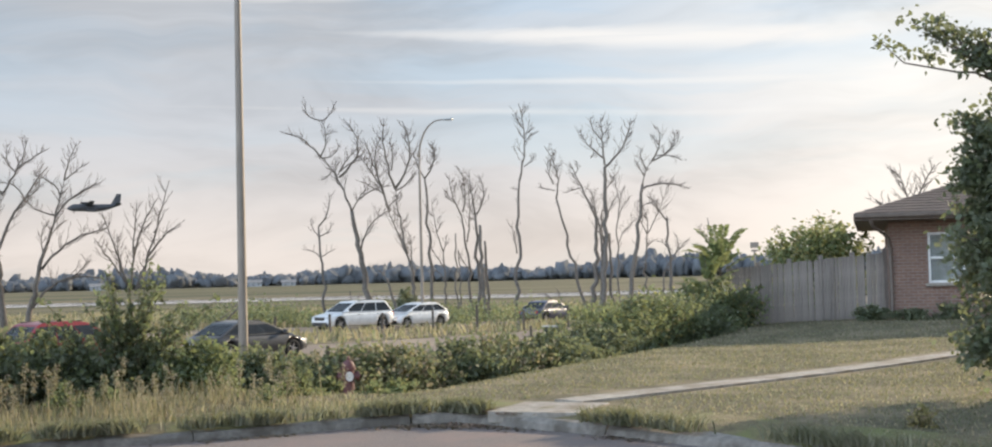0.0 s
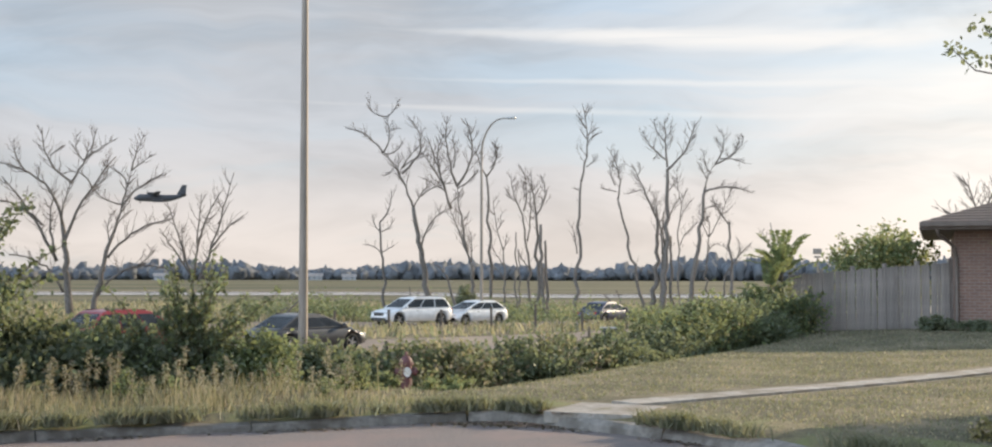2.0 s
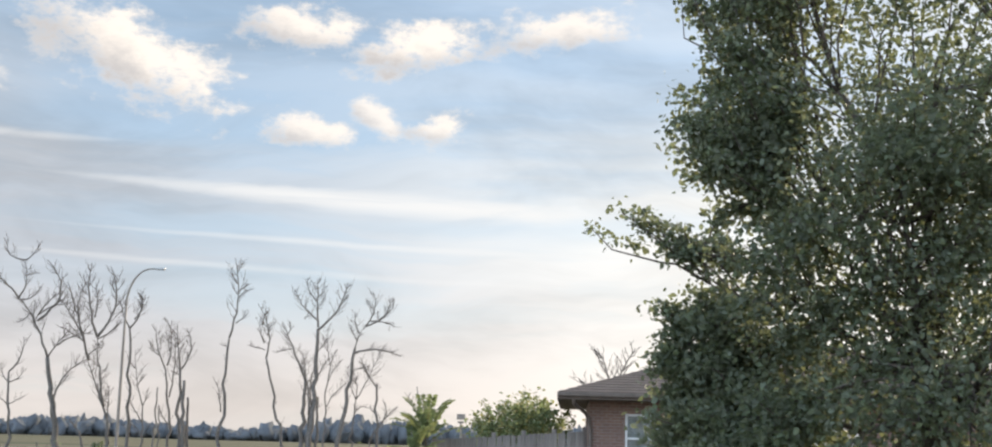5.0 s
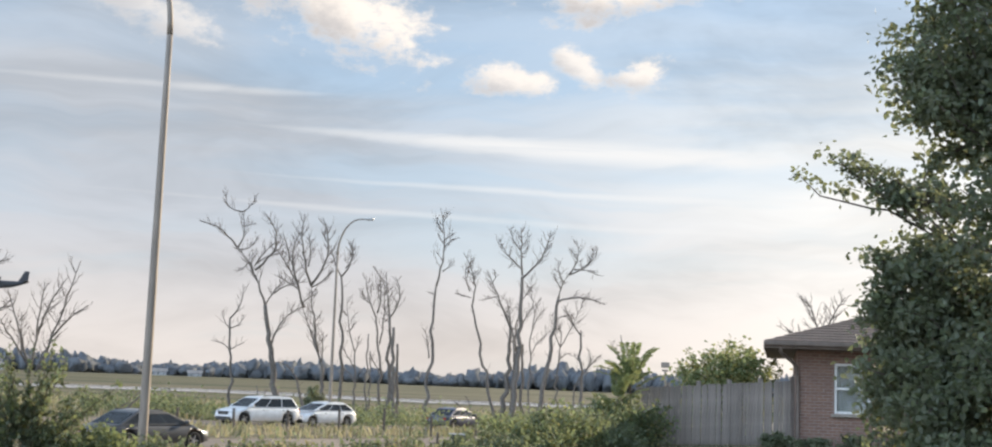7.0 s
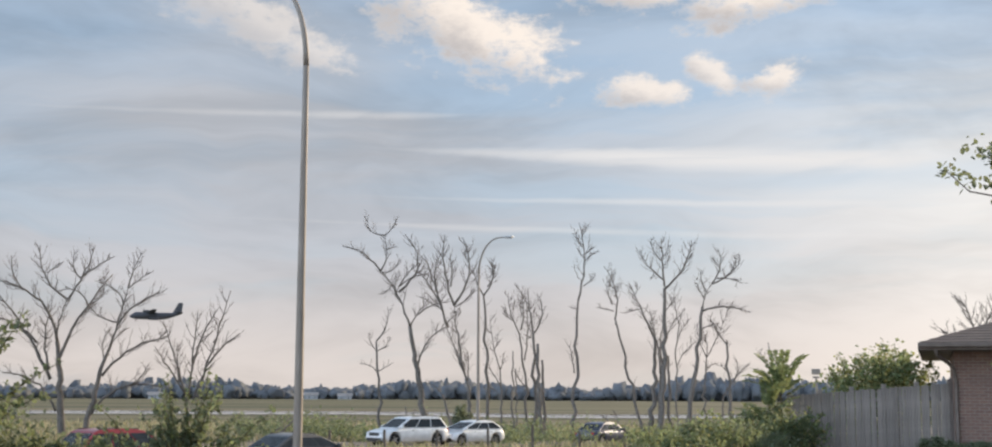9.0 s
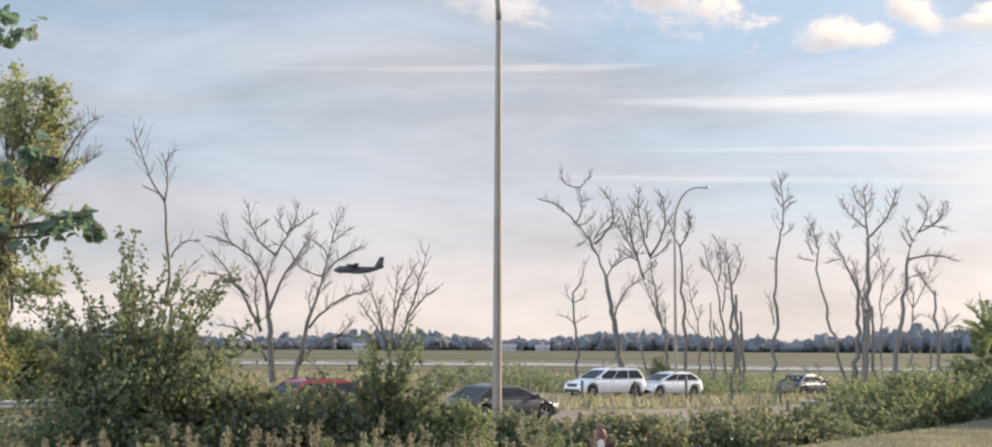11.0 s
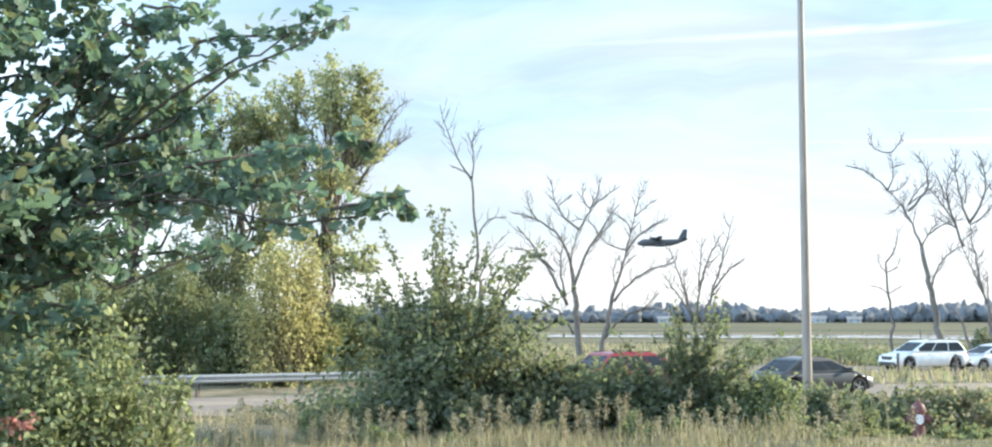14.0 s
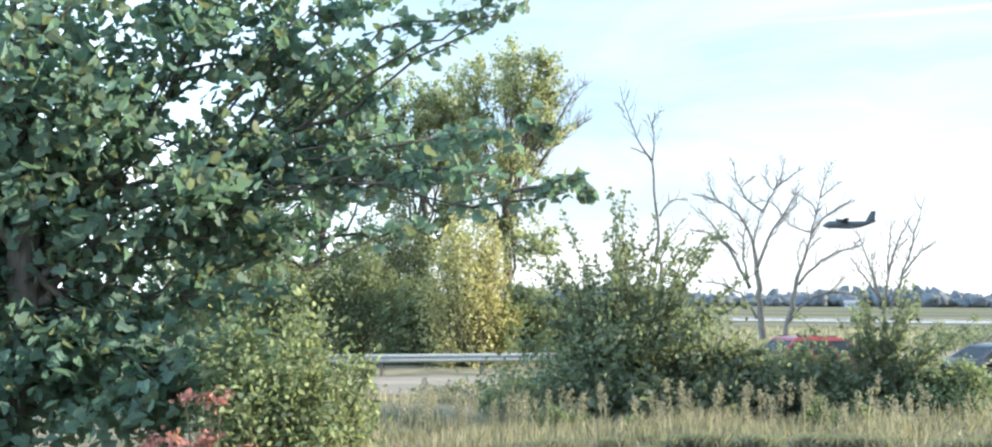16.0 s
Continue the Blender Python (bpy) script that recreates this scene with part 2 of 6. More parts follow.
def thing(name, label, category, group="", kind="", at=(0, 0, 0), turn=0.0):
    ob = tagged(new(name), label, category, group, kind)
    ob.empty_display_size = 0.2
    ob.location = at
    ob.rotation_euler = (0, 0, radians(turn))
    return ob


def box(sx, sy, sz, at=(0, 0, 0), bevel=0.0, bm=None):
    bm = bm or bmesh.new()
    made = bmesh.ops.create_cube(bm, size=1.0, matrix=Matrix.Translation(at) @ Matrix.Diagonal((sx, sy, sz, 1)))
    if bevel:
        edges = list({e for v in made["verts"] for e in v.link_edges})
        bmesh.ops.bevel(bm, geom=edges, offset=bevel, segments=2, affect="EDGES", profile=0.5)
    return bm


def rod(r0, r1, a, b, sides=10, bm=None):
    bm = bm or bmesh.new()
    a, b = Vector(a), Vector(b)
    m = Matrix.Translation((a + b) / 2) @ (b - a).to_track_quat("Z", "Y").to_matrix().to_4x4()
    bmesh.ops.create_cone(bm, cap_ends=True, segments=sides, radius1=r0, radius2=r1, depth=(b - a).length, matrix=m)
    return bm


class Tubes:
    """Collects tapered tubes into one mesh."""

    def __init__(self):
        self.v, self.f = [], []

    def add(self, pts, r0, r1, sides=5, tip=True):
        pts = np.asarray(pts, float)
        n = len(pts)
        d = np.gradient(pts, axis=0)
        d /= np.linalg.norm(d, axis=1)[:, None] + 1e-9
        ref = np.array([0.31, 0.93, 0.2])
        u = np.cross(d, ref)
        u /= np.linalg.norm(u, axis=1)[:, None] + 1e-9
        w = np.cross(d, u)
        r = np.linspace(r0, r1, n)
        ang = np.arange(sides) * 2 * np.pi / sides
        ring = pts[:, None] + r[:, None, None] * (np.cos(ang)[None, :, None] * u[:, None] + np.sin(ang)[None, :, None] * w[:, None])
        base = len(self.v)
        self.v.extend(ring.reshape(-1, 3).tolist())
        for i in range(n - 1):
            for j in range(sides):
                k = (j + 1) % sides
                self.f.append((base + i * sides + j, base + i * sides + k, base + (i + 1) * sides + k, base + (i + 1) * sides + j))
        self.f.append(tuple(base + (n - 1) * sides + j for j in range(sides)))
        self.f.append(tuple(base + j for j in reversed(range(sides))))

    def make(self, name, mat, parent, label=""):
        return mesh_object(name, self.v, self.f, mat, parent, label, shade=True)


def curve_pts(rng, a, b, n=8, wiggle=0.04, bend=(0, 0, 0)):
    a, b = np.asarray(a, float), np.asarray(b, float)
    t = np.linspace(0, 1, n)[:, None]
    size = np.linalg.norm(b - a)
    p = a + (b - a) * t + np.asarray(bend) * (4 * t * (1 - t))
    kink = rng.normal(0, wiggle * size, (n, 3)) * np.sin(np.pi * t) ** 0.5
    return p + kink


def basis(rng, n, up=0.4):
    """Random leaf orientations whose normals lean upward."""
    normal = rng.normal(size=(n, 3))
    normal /= np.linalg.norm(normal, axis=1)[:, None]
    normal[:, 2] += up * 2
    normal /= np.linalg.norm(normal, axis=1)[:, None] + 1e-9
    other = rng.normal(size=(n, 3))
    u = np.cross(normal, other)
    u /= np.linalg.norm(u, axis=1)[:, None] + 1e-9
    return np.stack([u, np.cross(normal, u), normal], 2)


LEAF = (np.array([(0, -0.5, 0), (0.3, -0.1, 0.09), (0, 0.6, 0.02), (-0.3, -0.1, 0.09)]), [(0, 1, 2), (0, 2, 3)])
OVAL = (np.array([(0, -0.5, 0), (0.3, -0.25, 0.06), (0.34, 0.12, 0.07), (0, 0.62, -0.05), (-0.34, 0.12, 0.07), (-0.3, -0.25, 0.06)]),
        [(0, 1, 2, 3), (0, 3, 4, 5)])
LOBED = (np.array([(0, -0.45, 0), (0.34, -0.42, 0.05), (0.5, -0.02, 0.08), (0.26, 0.06, 0.03), (0.3, 0.38, 0.03), (0, 0.7, -0.08),
                   (-0.3, 0.3, 0.03), (-0.3, 0.02, 0.03), (-0.5, -0.05, 0.08), (-0.36, -0.42, 0.05)]),
         [(0, 1, 2, 3), (0, 3, 4, 5), (0, 5, 6, 7), (0, 7, 8, 9)])


def scatter(name, template, pos, frames, size, mat, parent=None, label=""):
    verts, faces = template
    n, k = len(pos), len(verts)
    size = np.broadcast_to(np.asarray(size, float).reshape(-1, 1, 1), (n, 1, 1))
    v = np.einsum("nij,kj->nki", frames, verts) * size + np.asarray(pos)[:, None]
    width = len(faces[0])
    f = (np.array(faces)[None] + (np.arange(n) * k)[:, None, None]).reshape(-1, width)
    return mesh_object(name, v.reshape(-1, 3), f, mat, parent, label)


def shrub(name, label, base, height, width, stems, leaves, leaf_size, mats, seed, depth=None, template=OVAL, group="", wand=0.25, fill=0.5, category="shrub", top_fill=0.86):
    """A many-stemmed shrub: arching stems, leaves along them, and inner foliage; mats: materials with their shares."""
    rng = np.random.default_rng(seed)
    bush = thing(name, label, category, group, at=base)
    depth = depth or width
    tubes, pos = Tubes(), []
    share = int(leaves * (1 - fill) / stems)
    for _ in range(stems):
        ang, out = rng.uniform(0, 2 * np.pi), rng.uniform(0.1, 1) ** 0.7
        h = height * (1.05 - 0.5 * out * rng.uniform(0.5, 1)) * rng.uniform(0.78, 1.02)
        end = np.array([math.cos(ang) * out * width / 2, math.sin(ang) * out * depth / 2, h])
        a = np.array([end[0] * 0.25, end[1] * 0.25, -0.1])
        p = curve_pts(rng, a, end, 8, 0.03, (0, 0, height * 0.06))
        tubes.add(p, 0.012 + 0.006 * height, 0.004, 4)
        t = rng.uniform(0.25, 1.0, share) ** 0.8 * 7
        i = np.minimum(t.astype(int), 6)
        q = p[i] + (p[i + 1] - p[i]) * (t - i)[:, None]
        spread = wand * height * 0.28 * (1.15 - t / 7)[:, None] + leaf_size * 0.6
        pos.append(q + rng.normal(0, 1, (share, 3)) * spread * 0.6)
    n = int(leaves * fill)
    blobs = max(10, stems)
    ang, out = rng.uniform(0, 2 * np.pi, blobs), rng.uniform(0, 1, blobs) ** 0.6
    zz = rng.uniform(0.05, top_fill, blobs) * (1.05 - 0.35 * out) * height
    centre = np.stack([np.cos(ang) * out * width * 0.42, np.sin(ang) * out * depth * 0.42, zz], 1)
    pick = rng.integers(0, blobs, n)
    pos.append(centre[pick] + rng.normal(0, 1, (n, 3)) * np.array([width, depth, height]) * 0.085)
    pos = np.concatenate(pos)
    pos[:, 2] = np.abs(pos[:, 2])
    tagged(tubes.make("stem_growth", STEM, bush), kind="stuff")
    order = rng.permutation(len(pos))
    start = 0
    for k, (mat, portion) in enumerate(mats):
        stop = len(pos) if k == len(mats) - 1 else start + int(portion * len(pos))
        sel = order[start:stop]
        start = stop
        scatter("foliage", template, pos[sel], basis(rng, len(sel), 0.35), leaf_size * rng.uniform(0.6, 1.25, len(sel)), mat, bush)
    return bush


def wand_shrub(name, label, bearing, dist, top, width, depth, wands, leaf_size, mats, seed, fill=6000, group=""):
    """A shrub of arching stems with leafy side shoots, dense below and open between its wands above."""
    rng = np.random.default_rng(seed)
    p = spot(bearing, dist)
    p.z = gz(p.x, p.y) - 0.05
    high = top - p.z
    bush = thing(name, label, "shrub", group, at=p)
    tubes, pos = Tubes(), []
    for k in range(wands):
        ang, out = rng.uniform(0, 2 * np.pi), rng.uniform(0.0, 1.0) ** 0.75
        h = high * (1.0 - 0.28 * out ** 2) * rng.uniform(0.55, 1.02)
        foot = np.array([math.cos(ang) * out * width * 0.1, math.sin(ang) * out * depth * 0.1, -0.1])
        end = np.array([math.cos(ang) * out * width / 2, math.sin(ang) * out * depth / 2, h])
        q = curve_pts(rng, foot, end, 10, 0.018, (end[0] * -0.12, end[1] * -0.12, high * 0.07 * out))
        tubes.add(q, 0.012 + 0.005 * high, 0.004, 4)
        lines = [(q[3:], 0.95)]
        for f in np.linspace(0.2, 0.8, 9):
            i = int(f * 9)
            d = (q[i + 1] - q[i]) / np.linalg.norm(q[i + 1] - q[i])
            e = d * 0.8 + rng.normal(0, 0.6, 3) + np.array([math.cos(ang), math.sin(ang), 0.0]) * 0.35 * out
            e /= np.linalg.norm(e)
            reach = high * rng.uniform(0.10, 0.24) * (1.1 - f)
            w = curve_pts(rng, q[i], q[i] + e * reach, 5, 0.03, (0, 0, 0.06 * reach))
            tubes.add(w, 0.007, 0.003, 3)
            lines.append((w, 0.8))
        for w, spread in lines:
            long = np.linalg.norm(np.diff(w, axis=0), axis=1).sum()
            m = int(long / leaf_size * 3.3) + 3
            t = rng.uniform(0.05, 1.0, m) * (len(w) - 1)
            i = np.minimum(t.astype(int), len(w) - 2)
            pos.append(w[i] + (w[i + 1] - w[i]) * (t - i)[:, None] + rng.normal(0, leaf_size * 0.5 * spread, (m, 3)))
    blobs = 34
    ang, out = rng.uniform(0, 2 * np.pi, blobs), rng.uniform(0, 1, blobs) ** 0.6
    zz = rng.uniform(0.04, 0.5, blobs) * (1.05 - 0.4 * out) * high
    centre = np.stack([np.cos(ang) * out * width * 0.44, np.sin(ang) * out * depth * 0.44, zz], 1)
    pick = rng.integers(0, blobs, fill)
    pos.append(centre[pick] + rng.normal(0, 1, (fill, 3)) * np.array([width * 0.065, depth * 0.065, high * 0.05]))
    pos = np.concatenate(pos)
    pos[:, 2] = np.abs(pos[:, 2])
    tagged(tubes.make("stem_growth", STEM, bush), kind="stuff")
    order, start = rng.permutation(len(pos)), 0
    for k, (mat, portion) in enumerate(mats):
        stop = len(pos) if k == len(mats) - 1 else start + int(portion * len(pos))
        sel = order[start:stop]
        start = stop
        scatter("foliage", OVAL, pos[sel], basis(rng, len(sel), 0.3), leaf_size * rng.uniform(0.6, 1.2, len(sel)), mat, bush)
    return bush


def leafy_tree(name, label, base, trunk_h, r, clumps, per_clump, leaf_size, mats, seed, template=OVAL, group=""):
    """A tree in leaf. clumps: (x, y, z, rx, ry, rz, number of leaf sprays) round the base."""
    rng = np.random.default_rng(seed)
    tree = thing(name, label, "tree", group, at=base)
    trunk, limbs, pos = Tubes(), Tubes(), []
    top = np.array([rng.normal(0, 0.1), rng.normal(0, 0.1), trunk_h])
    axis = curve_pts(rng, (0, 0, -0.2), top, 9, 0.012)
    trunk.add(axis, r, r * 0.55, 9)
    for cx, cy, cz, rx, ry, rz, n in clumps:
        c = np.array([cx, cy, cz])
        a = axis[rng.integers(5, 9)]
        p = curve_pts(rng, a, c, 8, 0.035, (0, 0, -0.05 * trunk_h))
        one = Tubes()
        mean = (rx + ry + rz) / 3
        thick = r * 0.42 * min(1.0, (mean / 1.3) ** 1.2)
        one.add(p, max(0.012, thick), max(0.005, thick * 0.22), 6)
        if mean < 0.62:
            m = min(per_clump * 2, 90)
            t = rng.uniform(0.5, 1.0, m) * 7
            i = np.minimum(t.astype(int), 6)
            pos.append(p[i] + (p[i + 1] - p[i]) * (t - i)[:, None] + rng.normal(0, leaf_size * 0.9, (m, 3)))
        one.make("limb", BARK, tree)
        for _ in range(n):
            d = rng.normal(size=3)
            d *= rng.uniform(0.35, 1.0) ** 0.5 / np.linalg.norm(d)
            e = c + d * np.array([rx, ry, rz])
            j = rng.integers(4, 8)
            q = curve_pts(rng, p[j], e, 5, 0.05)
            limbs.add(q, r * 0.09, 0.006, 4)
            m = per_clump if mean > 0.62 else per_clump // 3 + 8
            s = 0.5 * (rx + ry + rz) / 3 * 0.42
            t = rng.uniform(0.35, 1.05, m)[:, None]
            pos.append(q[1] + (e - q[1]) * t + rng.normal(0, s, (m, 3)) * np.array([1, 1, 0.7]) * 0.75)
    pos = np.concatenate(pos)
    trunk.make("trunk", BARK, tree)
    tagged(limbs.make("branch_growth", BARK, tree), kind="stuff")
    order = rng.permutation(len(pos))
    start = 0
    for k, (mat, portion) in enumerate(mats):
        stop = len(pos) if k == len(mats) - 1 else start + int(portion * len(pos))
        sel = order[start:stop]
        start = stop
        scatter("crown", template, pos[sel], basis(rng, len(sel), 0.3), leaf_size * rng.uniform(0.6, 1.3, len(sel)), mat, tree)
    return tree


# ---- ground ----
def crest(x):
    return np.interp(x, [-60, -12, -0.5, 5.4, 9, 14, 60], [12, 16.5, 17.0, 28.5, 42, 46, 50])


def lawn_level(x, y):
    x, y = np.asarray(x, float), np.asarray(y, float)
    return 0.14 + 0.22 * smooth(x, 4, 11) * smooth(y, 12, 30) - 0.08 * smooth(-x, 3, 9)


def plain_level(x, y):
    return -1.15 - 0.4 * smooth(x, -26, 6) - 0.35 * smooth(y, 75, 110)


def street_edge():
    keys = np.array([(-6.2, -25), (-6.2, 0), (-6.2, 8), (-6.2, 10.2), (-5.9, 11.8), (-4.7, 12.8), (-3.7, 13.25), (-2.3, 13.8), (-1.1, 14.4), (-0.24, 14.6),
                     (0.4, 14.0), (1.23, 13.2), (1.87, 12.4), (4, 9.4), (6, 5.5), (7.2, 0), (7.4, -25)], float)
    pts = []
    for i in range(len(keys) - 1):
        a, b = keys[max(i - 1, 0)], keys[i]
        c, d = keys[i + 1], keys[min(i + 2, len(keys) - 1)]
        for t in np.linspace(0, 1, 6, endpoint=False):
            pts.append(0.5 * (2 * b + (c - a) * t + (2 * a - 5 * b + 4 * c - d) * t * t + (3 * b - a - 3 * c + d) * t ** 3))
    pts.append(keys[-1])
    return np.array(pts)


EDGE = street_edge()


def edge_distance(x, y):
    """Distance to the kerb line; positive on the grass side."""
    p = np.stack([np.ravel(x), np.ravel(y)], 1)
    best, side = np.full(len(p), 1e9), np.zeros(len(p))
    for a, b in zip(EDGE[:-1], EDGE[1:]):
        d = b - a
        t = np.clip(((p - a) @ d) / (d @ d), 0, 1)
        q = p - a - t[:, None] * d
        dist = np.hypot(q[:, 0], q[:, 1])
        s = d[0] * q[:, 1] - d[1] * q[:, 0]
        near = dist < best
        best[near], side[near] = dist[near], np.sign(s[near])
    return (best * np.where(side == 0, 1, side)).reshape(np.shape(x))


def ground_level(x, y):
    x, y = np.asarray(x, float), np.asarray(y, float)
    fall = smooth(y - crest(x), -0.5, 11.0)
    z = lawn_level(x, y) * (1 - fall) + plain_level(x, y) * fall
    near = (np.hypot(x, y) < 60)
    d = np.where(near, edge_distance(x, y), 50.0)
    z = np.where(d < 0.33, -0.06, z)
    return z


def gz(x, y):
    return float(ground_level(np.array([x]), np.array([y]))[0])


def make_ground():
    xs = np.unique(np.concatenate([np.linspace(-20, 20, 161), np.linspace(-60, 60, 81), np.linspace(-300, 300, 41), np.linspace(-4000, 4000, 21)]))
    ys = np.unique(np.concatenate([np.linspace(8, 34, 131), np.linspace(-30, 120, 76), np.linspace(120, 400, 25), np.linspace(400, 4500, 20), np.linspace(-800, -30, 8)]))
    gx, gy = np.meshgrid(xs, ys)
    z = ground_level(gx, gy)
    w = len(xs)
    idx = np.arange(len(ys) * w).reshape(len(ys), w)
    f = np.stack([idx[:-1, :-1], idx[:-1, 1:], idx[1:, 1:], idx[1:, :-1]], -1).reshape(-1, 4)
    mat = bpy.data.materials.new("grass_and_soil")
    mat.use_nodes = True
    g = Graph(mat.node_tree)
    shader = mat.node_tree.nodes["Principled BSDF"]
    place = g.add("ShaderNodeTexCoord").outputs["Object"]
    split = g.add("ShaderNodeSeparateXYZ")
    g.put(split.inputs[0], place)
    far = g.step(split.outputs[1], 70.0, 100.0)
    fine = g.noise(place, 9.0, 6.0, 0.7)
    blotch = g.noise(place, 0.7, 5.0, 0.6)
    lawn = g.mix(g.step(fine, 0.3, 0.7), (0.095, 0.088, 0.058), (0.185, 0.162, 0.112))
    lawn = g.mix(g.step(blotch, 0.45, 0.62), lawn, (0.24, 0.20, 0.138))
    wide = g.noise(g.vec(g.math("MULTIPLY", split.outputs[0], 0.006), g.math("MULTIPLY", split.outputs[1], 0.026), 0.0), 1.0, 6.0, 0.65)
    marsh = g.mix(g.step(wide, 0.35, 0.62), (0.075, 0.078, 0.05), (0.17, 0.148, 0.098))
    marsh = g.mix(g.step(fine, 0.4, 0.8, 0.0, 0.4), marsh, (0.10, 0.105, 0.055))
    g.put(shader.inputs["Base Color"], g.mix(far, lawn, marsh))
    shader.inputs["Roughness"].default_value = 0.95
    shader.inputs["Specular IOR Level"].default_value = 0.1
    relief = g.add("ShaderNodeBump")
    relief.inputs["Strength"].default_value = 0.7
    relief.inputs["Distance"].default_value = 0.05
    g.put(relief.inputs["Height"], fine)
    g.put(shader.inputs["Normal"], relief.outputs[0])
    ob = mesh_object("ground", np.stack([gx, gy, z], -1).reshape(-1, 3), f, mat, shade=True)
    tagged(ob, "dry patchy grass lawn falling to flat marshland", "ground", kind="structure")


make_ground()


def strip(name, centre, width, lift, mat, label, category, level=ground_level, wavy=0.0, seed=1, thick=0.0):
    """A band laid over the ground along a line."""
    rng = np.random.default_rng(seed)
    c = np.asarray(centre, float)
    t = np.concatenate([[0], np.cumsum(np.hypot(*np.diff(c, axis=0).T))])
    s = np.arange(0, t[-1], max(0.5, width / 6))
    p = np.stack([np.interp(s, t, c[:, 0]), np.interp(s, t, c[:, 1])], 1)
    for _ in range(3):
        p[1:-1] = (p[:-2] + p[1:-1] * 2 + p[2:]) / 4
    d = np.gradient(p, axis=0)
    d /= np.linalg.norm(d, axis=1)[:, None]
    nrm = np.stack([-d[:, 1], d[:, 0]], 1)
    cols = np.linspace(-0.5, 0.5, 7)
    v = []
    for k, q in enumerate(p):
        for u in cols:
            e = rng.normal(0, wavy) if abs(u) == 0.5 else 0
            a = q + nrm[k] * (u * width + e)
            v.append((a[0], a[1], float(level(a[0], a[1])) + lift))
    n = len(cols)
    f = [(i * n + j + 1, i * n + j, (i + 1) * n + j, (i + 1) * n + j + 1) for i in range(len(p) - 1) for j in range(n - 1)]
    ob = mesh_object(name, v, f, mat, shade=True)
    return tagged(ob, label, category, kind="structure")


NEAR_ROAD = [(-120, -40), (-60, 4.5), (-40, 20), (-23.6, 36), (-9, 53), (4, 67), (16, 84), (30, 110), (60, 170)]
FAR_ROAD = [(-140, -25), (-75, 20), (-48, 42), (-30, 59), (-18, 72), (-7, 82), (3, 92), (16, 110), (40, 150)]
LEVEL = lambda x, y: plain_level(x, y)
strip("road", NEAR_ROAD, 8.5, 0.05, ROADTAR, "worn grey asphalt carriageway with sandy shoulders", "road", LEVEL)
strip("road", FAR_ROAD, 8.0, 0.05, ROADTAR, "worn grey asphalt carriageway beyond the grass median", "road", LEVEL)


# ---- the street: asphalt, kerb, walk ----
def make_street():
    inner = [(float(p[0]), float(p[1])) for p in EDGE]
    v = [(x, y, 0.0) for x, y in inner]
    bm = bmesh.new()
    bmesh.ops.contextual_create(bm, geom=[bm.verts.new(p) for p in v])
    bmesh.ops.triangulate(bm, faces=bm.faces[:])
    for face in bm.faces:
        if face.normal.z < 0:
            face.normal_flip()
    ob = part("street", bm, ASPHALT, None)
    tagged(ob, "grey weathered asphalt end of a residential street", "street", kind="structure")
    # kerb stones along the edge, each a rounded block
    kerb = thing("kerb", "worn grey concrete kerb with sunken joints", "kerb", kind="structure")
    t = np.concatenate([[0], np.cumsum(np.hypot(*np.diff(EDGE, axis=0).T))])
    rng = np.random.default_rng(5)
    s = 24.0
    while s < t[-1] - 24.0:
        long = rng.uniform(1.6, 3.0)
        a, b = s + 0.006, s + long - 0.006
        pts = [(np.interp(q, t, EDGE[:, 0]), np.interp(q, t, EDGE[:, 1])) for q in np.linspace(a, b, 7)]
        prof = [(0.0, -0.05), (0.03, 0.08), (0.06, 0.108), (0.16, 0.115), (0.18, -0.05)]
        vv, ff = [], []
        dz = rng.normal(-0.022, 0.008)
        for i, p in enumerate(pts):
            q = pts[min(i + 1, 6)] if i < 6 else pts[5]
            d = np.array(q) - np.array(p) if i < 6 else np.array(p) - np.array(q)
            d /= np.linalg.norm(d)
            nx, ny = -d[1], d[0]
            for u, z in prof:
                rough = rng.normal(0, 0.011) if z > 0 else 0
                vv.append((p[0] + nx * (u + rough), p[1] + ny * (u + rough), z + (dz + rough if z > 0 else 0)))
        m = len(prof)
        for i in range(6):
            for j in range(m - 1):
                ff.append((i * m + j, i * m + j + 1, (i + 1) * m + j + 1, (i + 1) * m + j))
        ff += [tuple(range(m)), tuple(reversed(range(6 * m, 7 * m)))]
        mesh_object("kerb_stone", vv, ff, KERBSTONE, kerb)
        s += long


make_street()


def make_verge():
    """Soil and turf between kerb and grass, following the kerb."""
    pts = EDGE[(EDGE[:, 1] > -5)]
    d = np.gradient(pts, axis=0)
    d /= np.linalg.norm(d, axis=1)[:, None]
    n = np.stack([-d[:, 1], d[:, 0]], 1)
    rng = np.random.default_rng(17)
    offs = (0.15, 0.35, 0.6, 0.9, 1.15)
    v = []
    for p, q in zip(pts, n):
        for u in offs:
            e = p + q * u
            flat = float(lawn_level(e[0], e[1])) + 0.015
            v.append((e[0], e[1], flat + rng.normal(0, 0.008) if u > 0.2 else 0.07))
    m = len(offs)
    f = [(i * m + j, (i + 1) * m + j, (i + 1) * m + j + 1, i * m + j + 1) for i in range(len(pts) - 1) for j in range(m - 1)]
    ob = mesh_object("verge", v, f, SOIL, shade=True)
    tagged(ob, "bare soil and thin turf behind the kerb", "verge", kind="structure")


SOIL = material("soil_and_turf", (0.10, 0.08, 0.05), (0.22, 0.18, 0.09), 12, 0.95, bump=0.8, patch=(0.16, 0.17, 0.06), patch_scale=1.6)
make_verge()


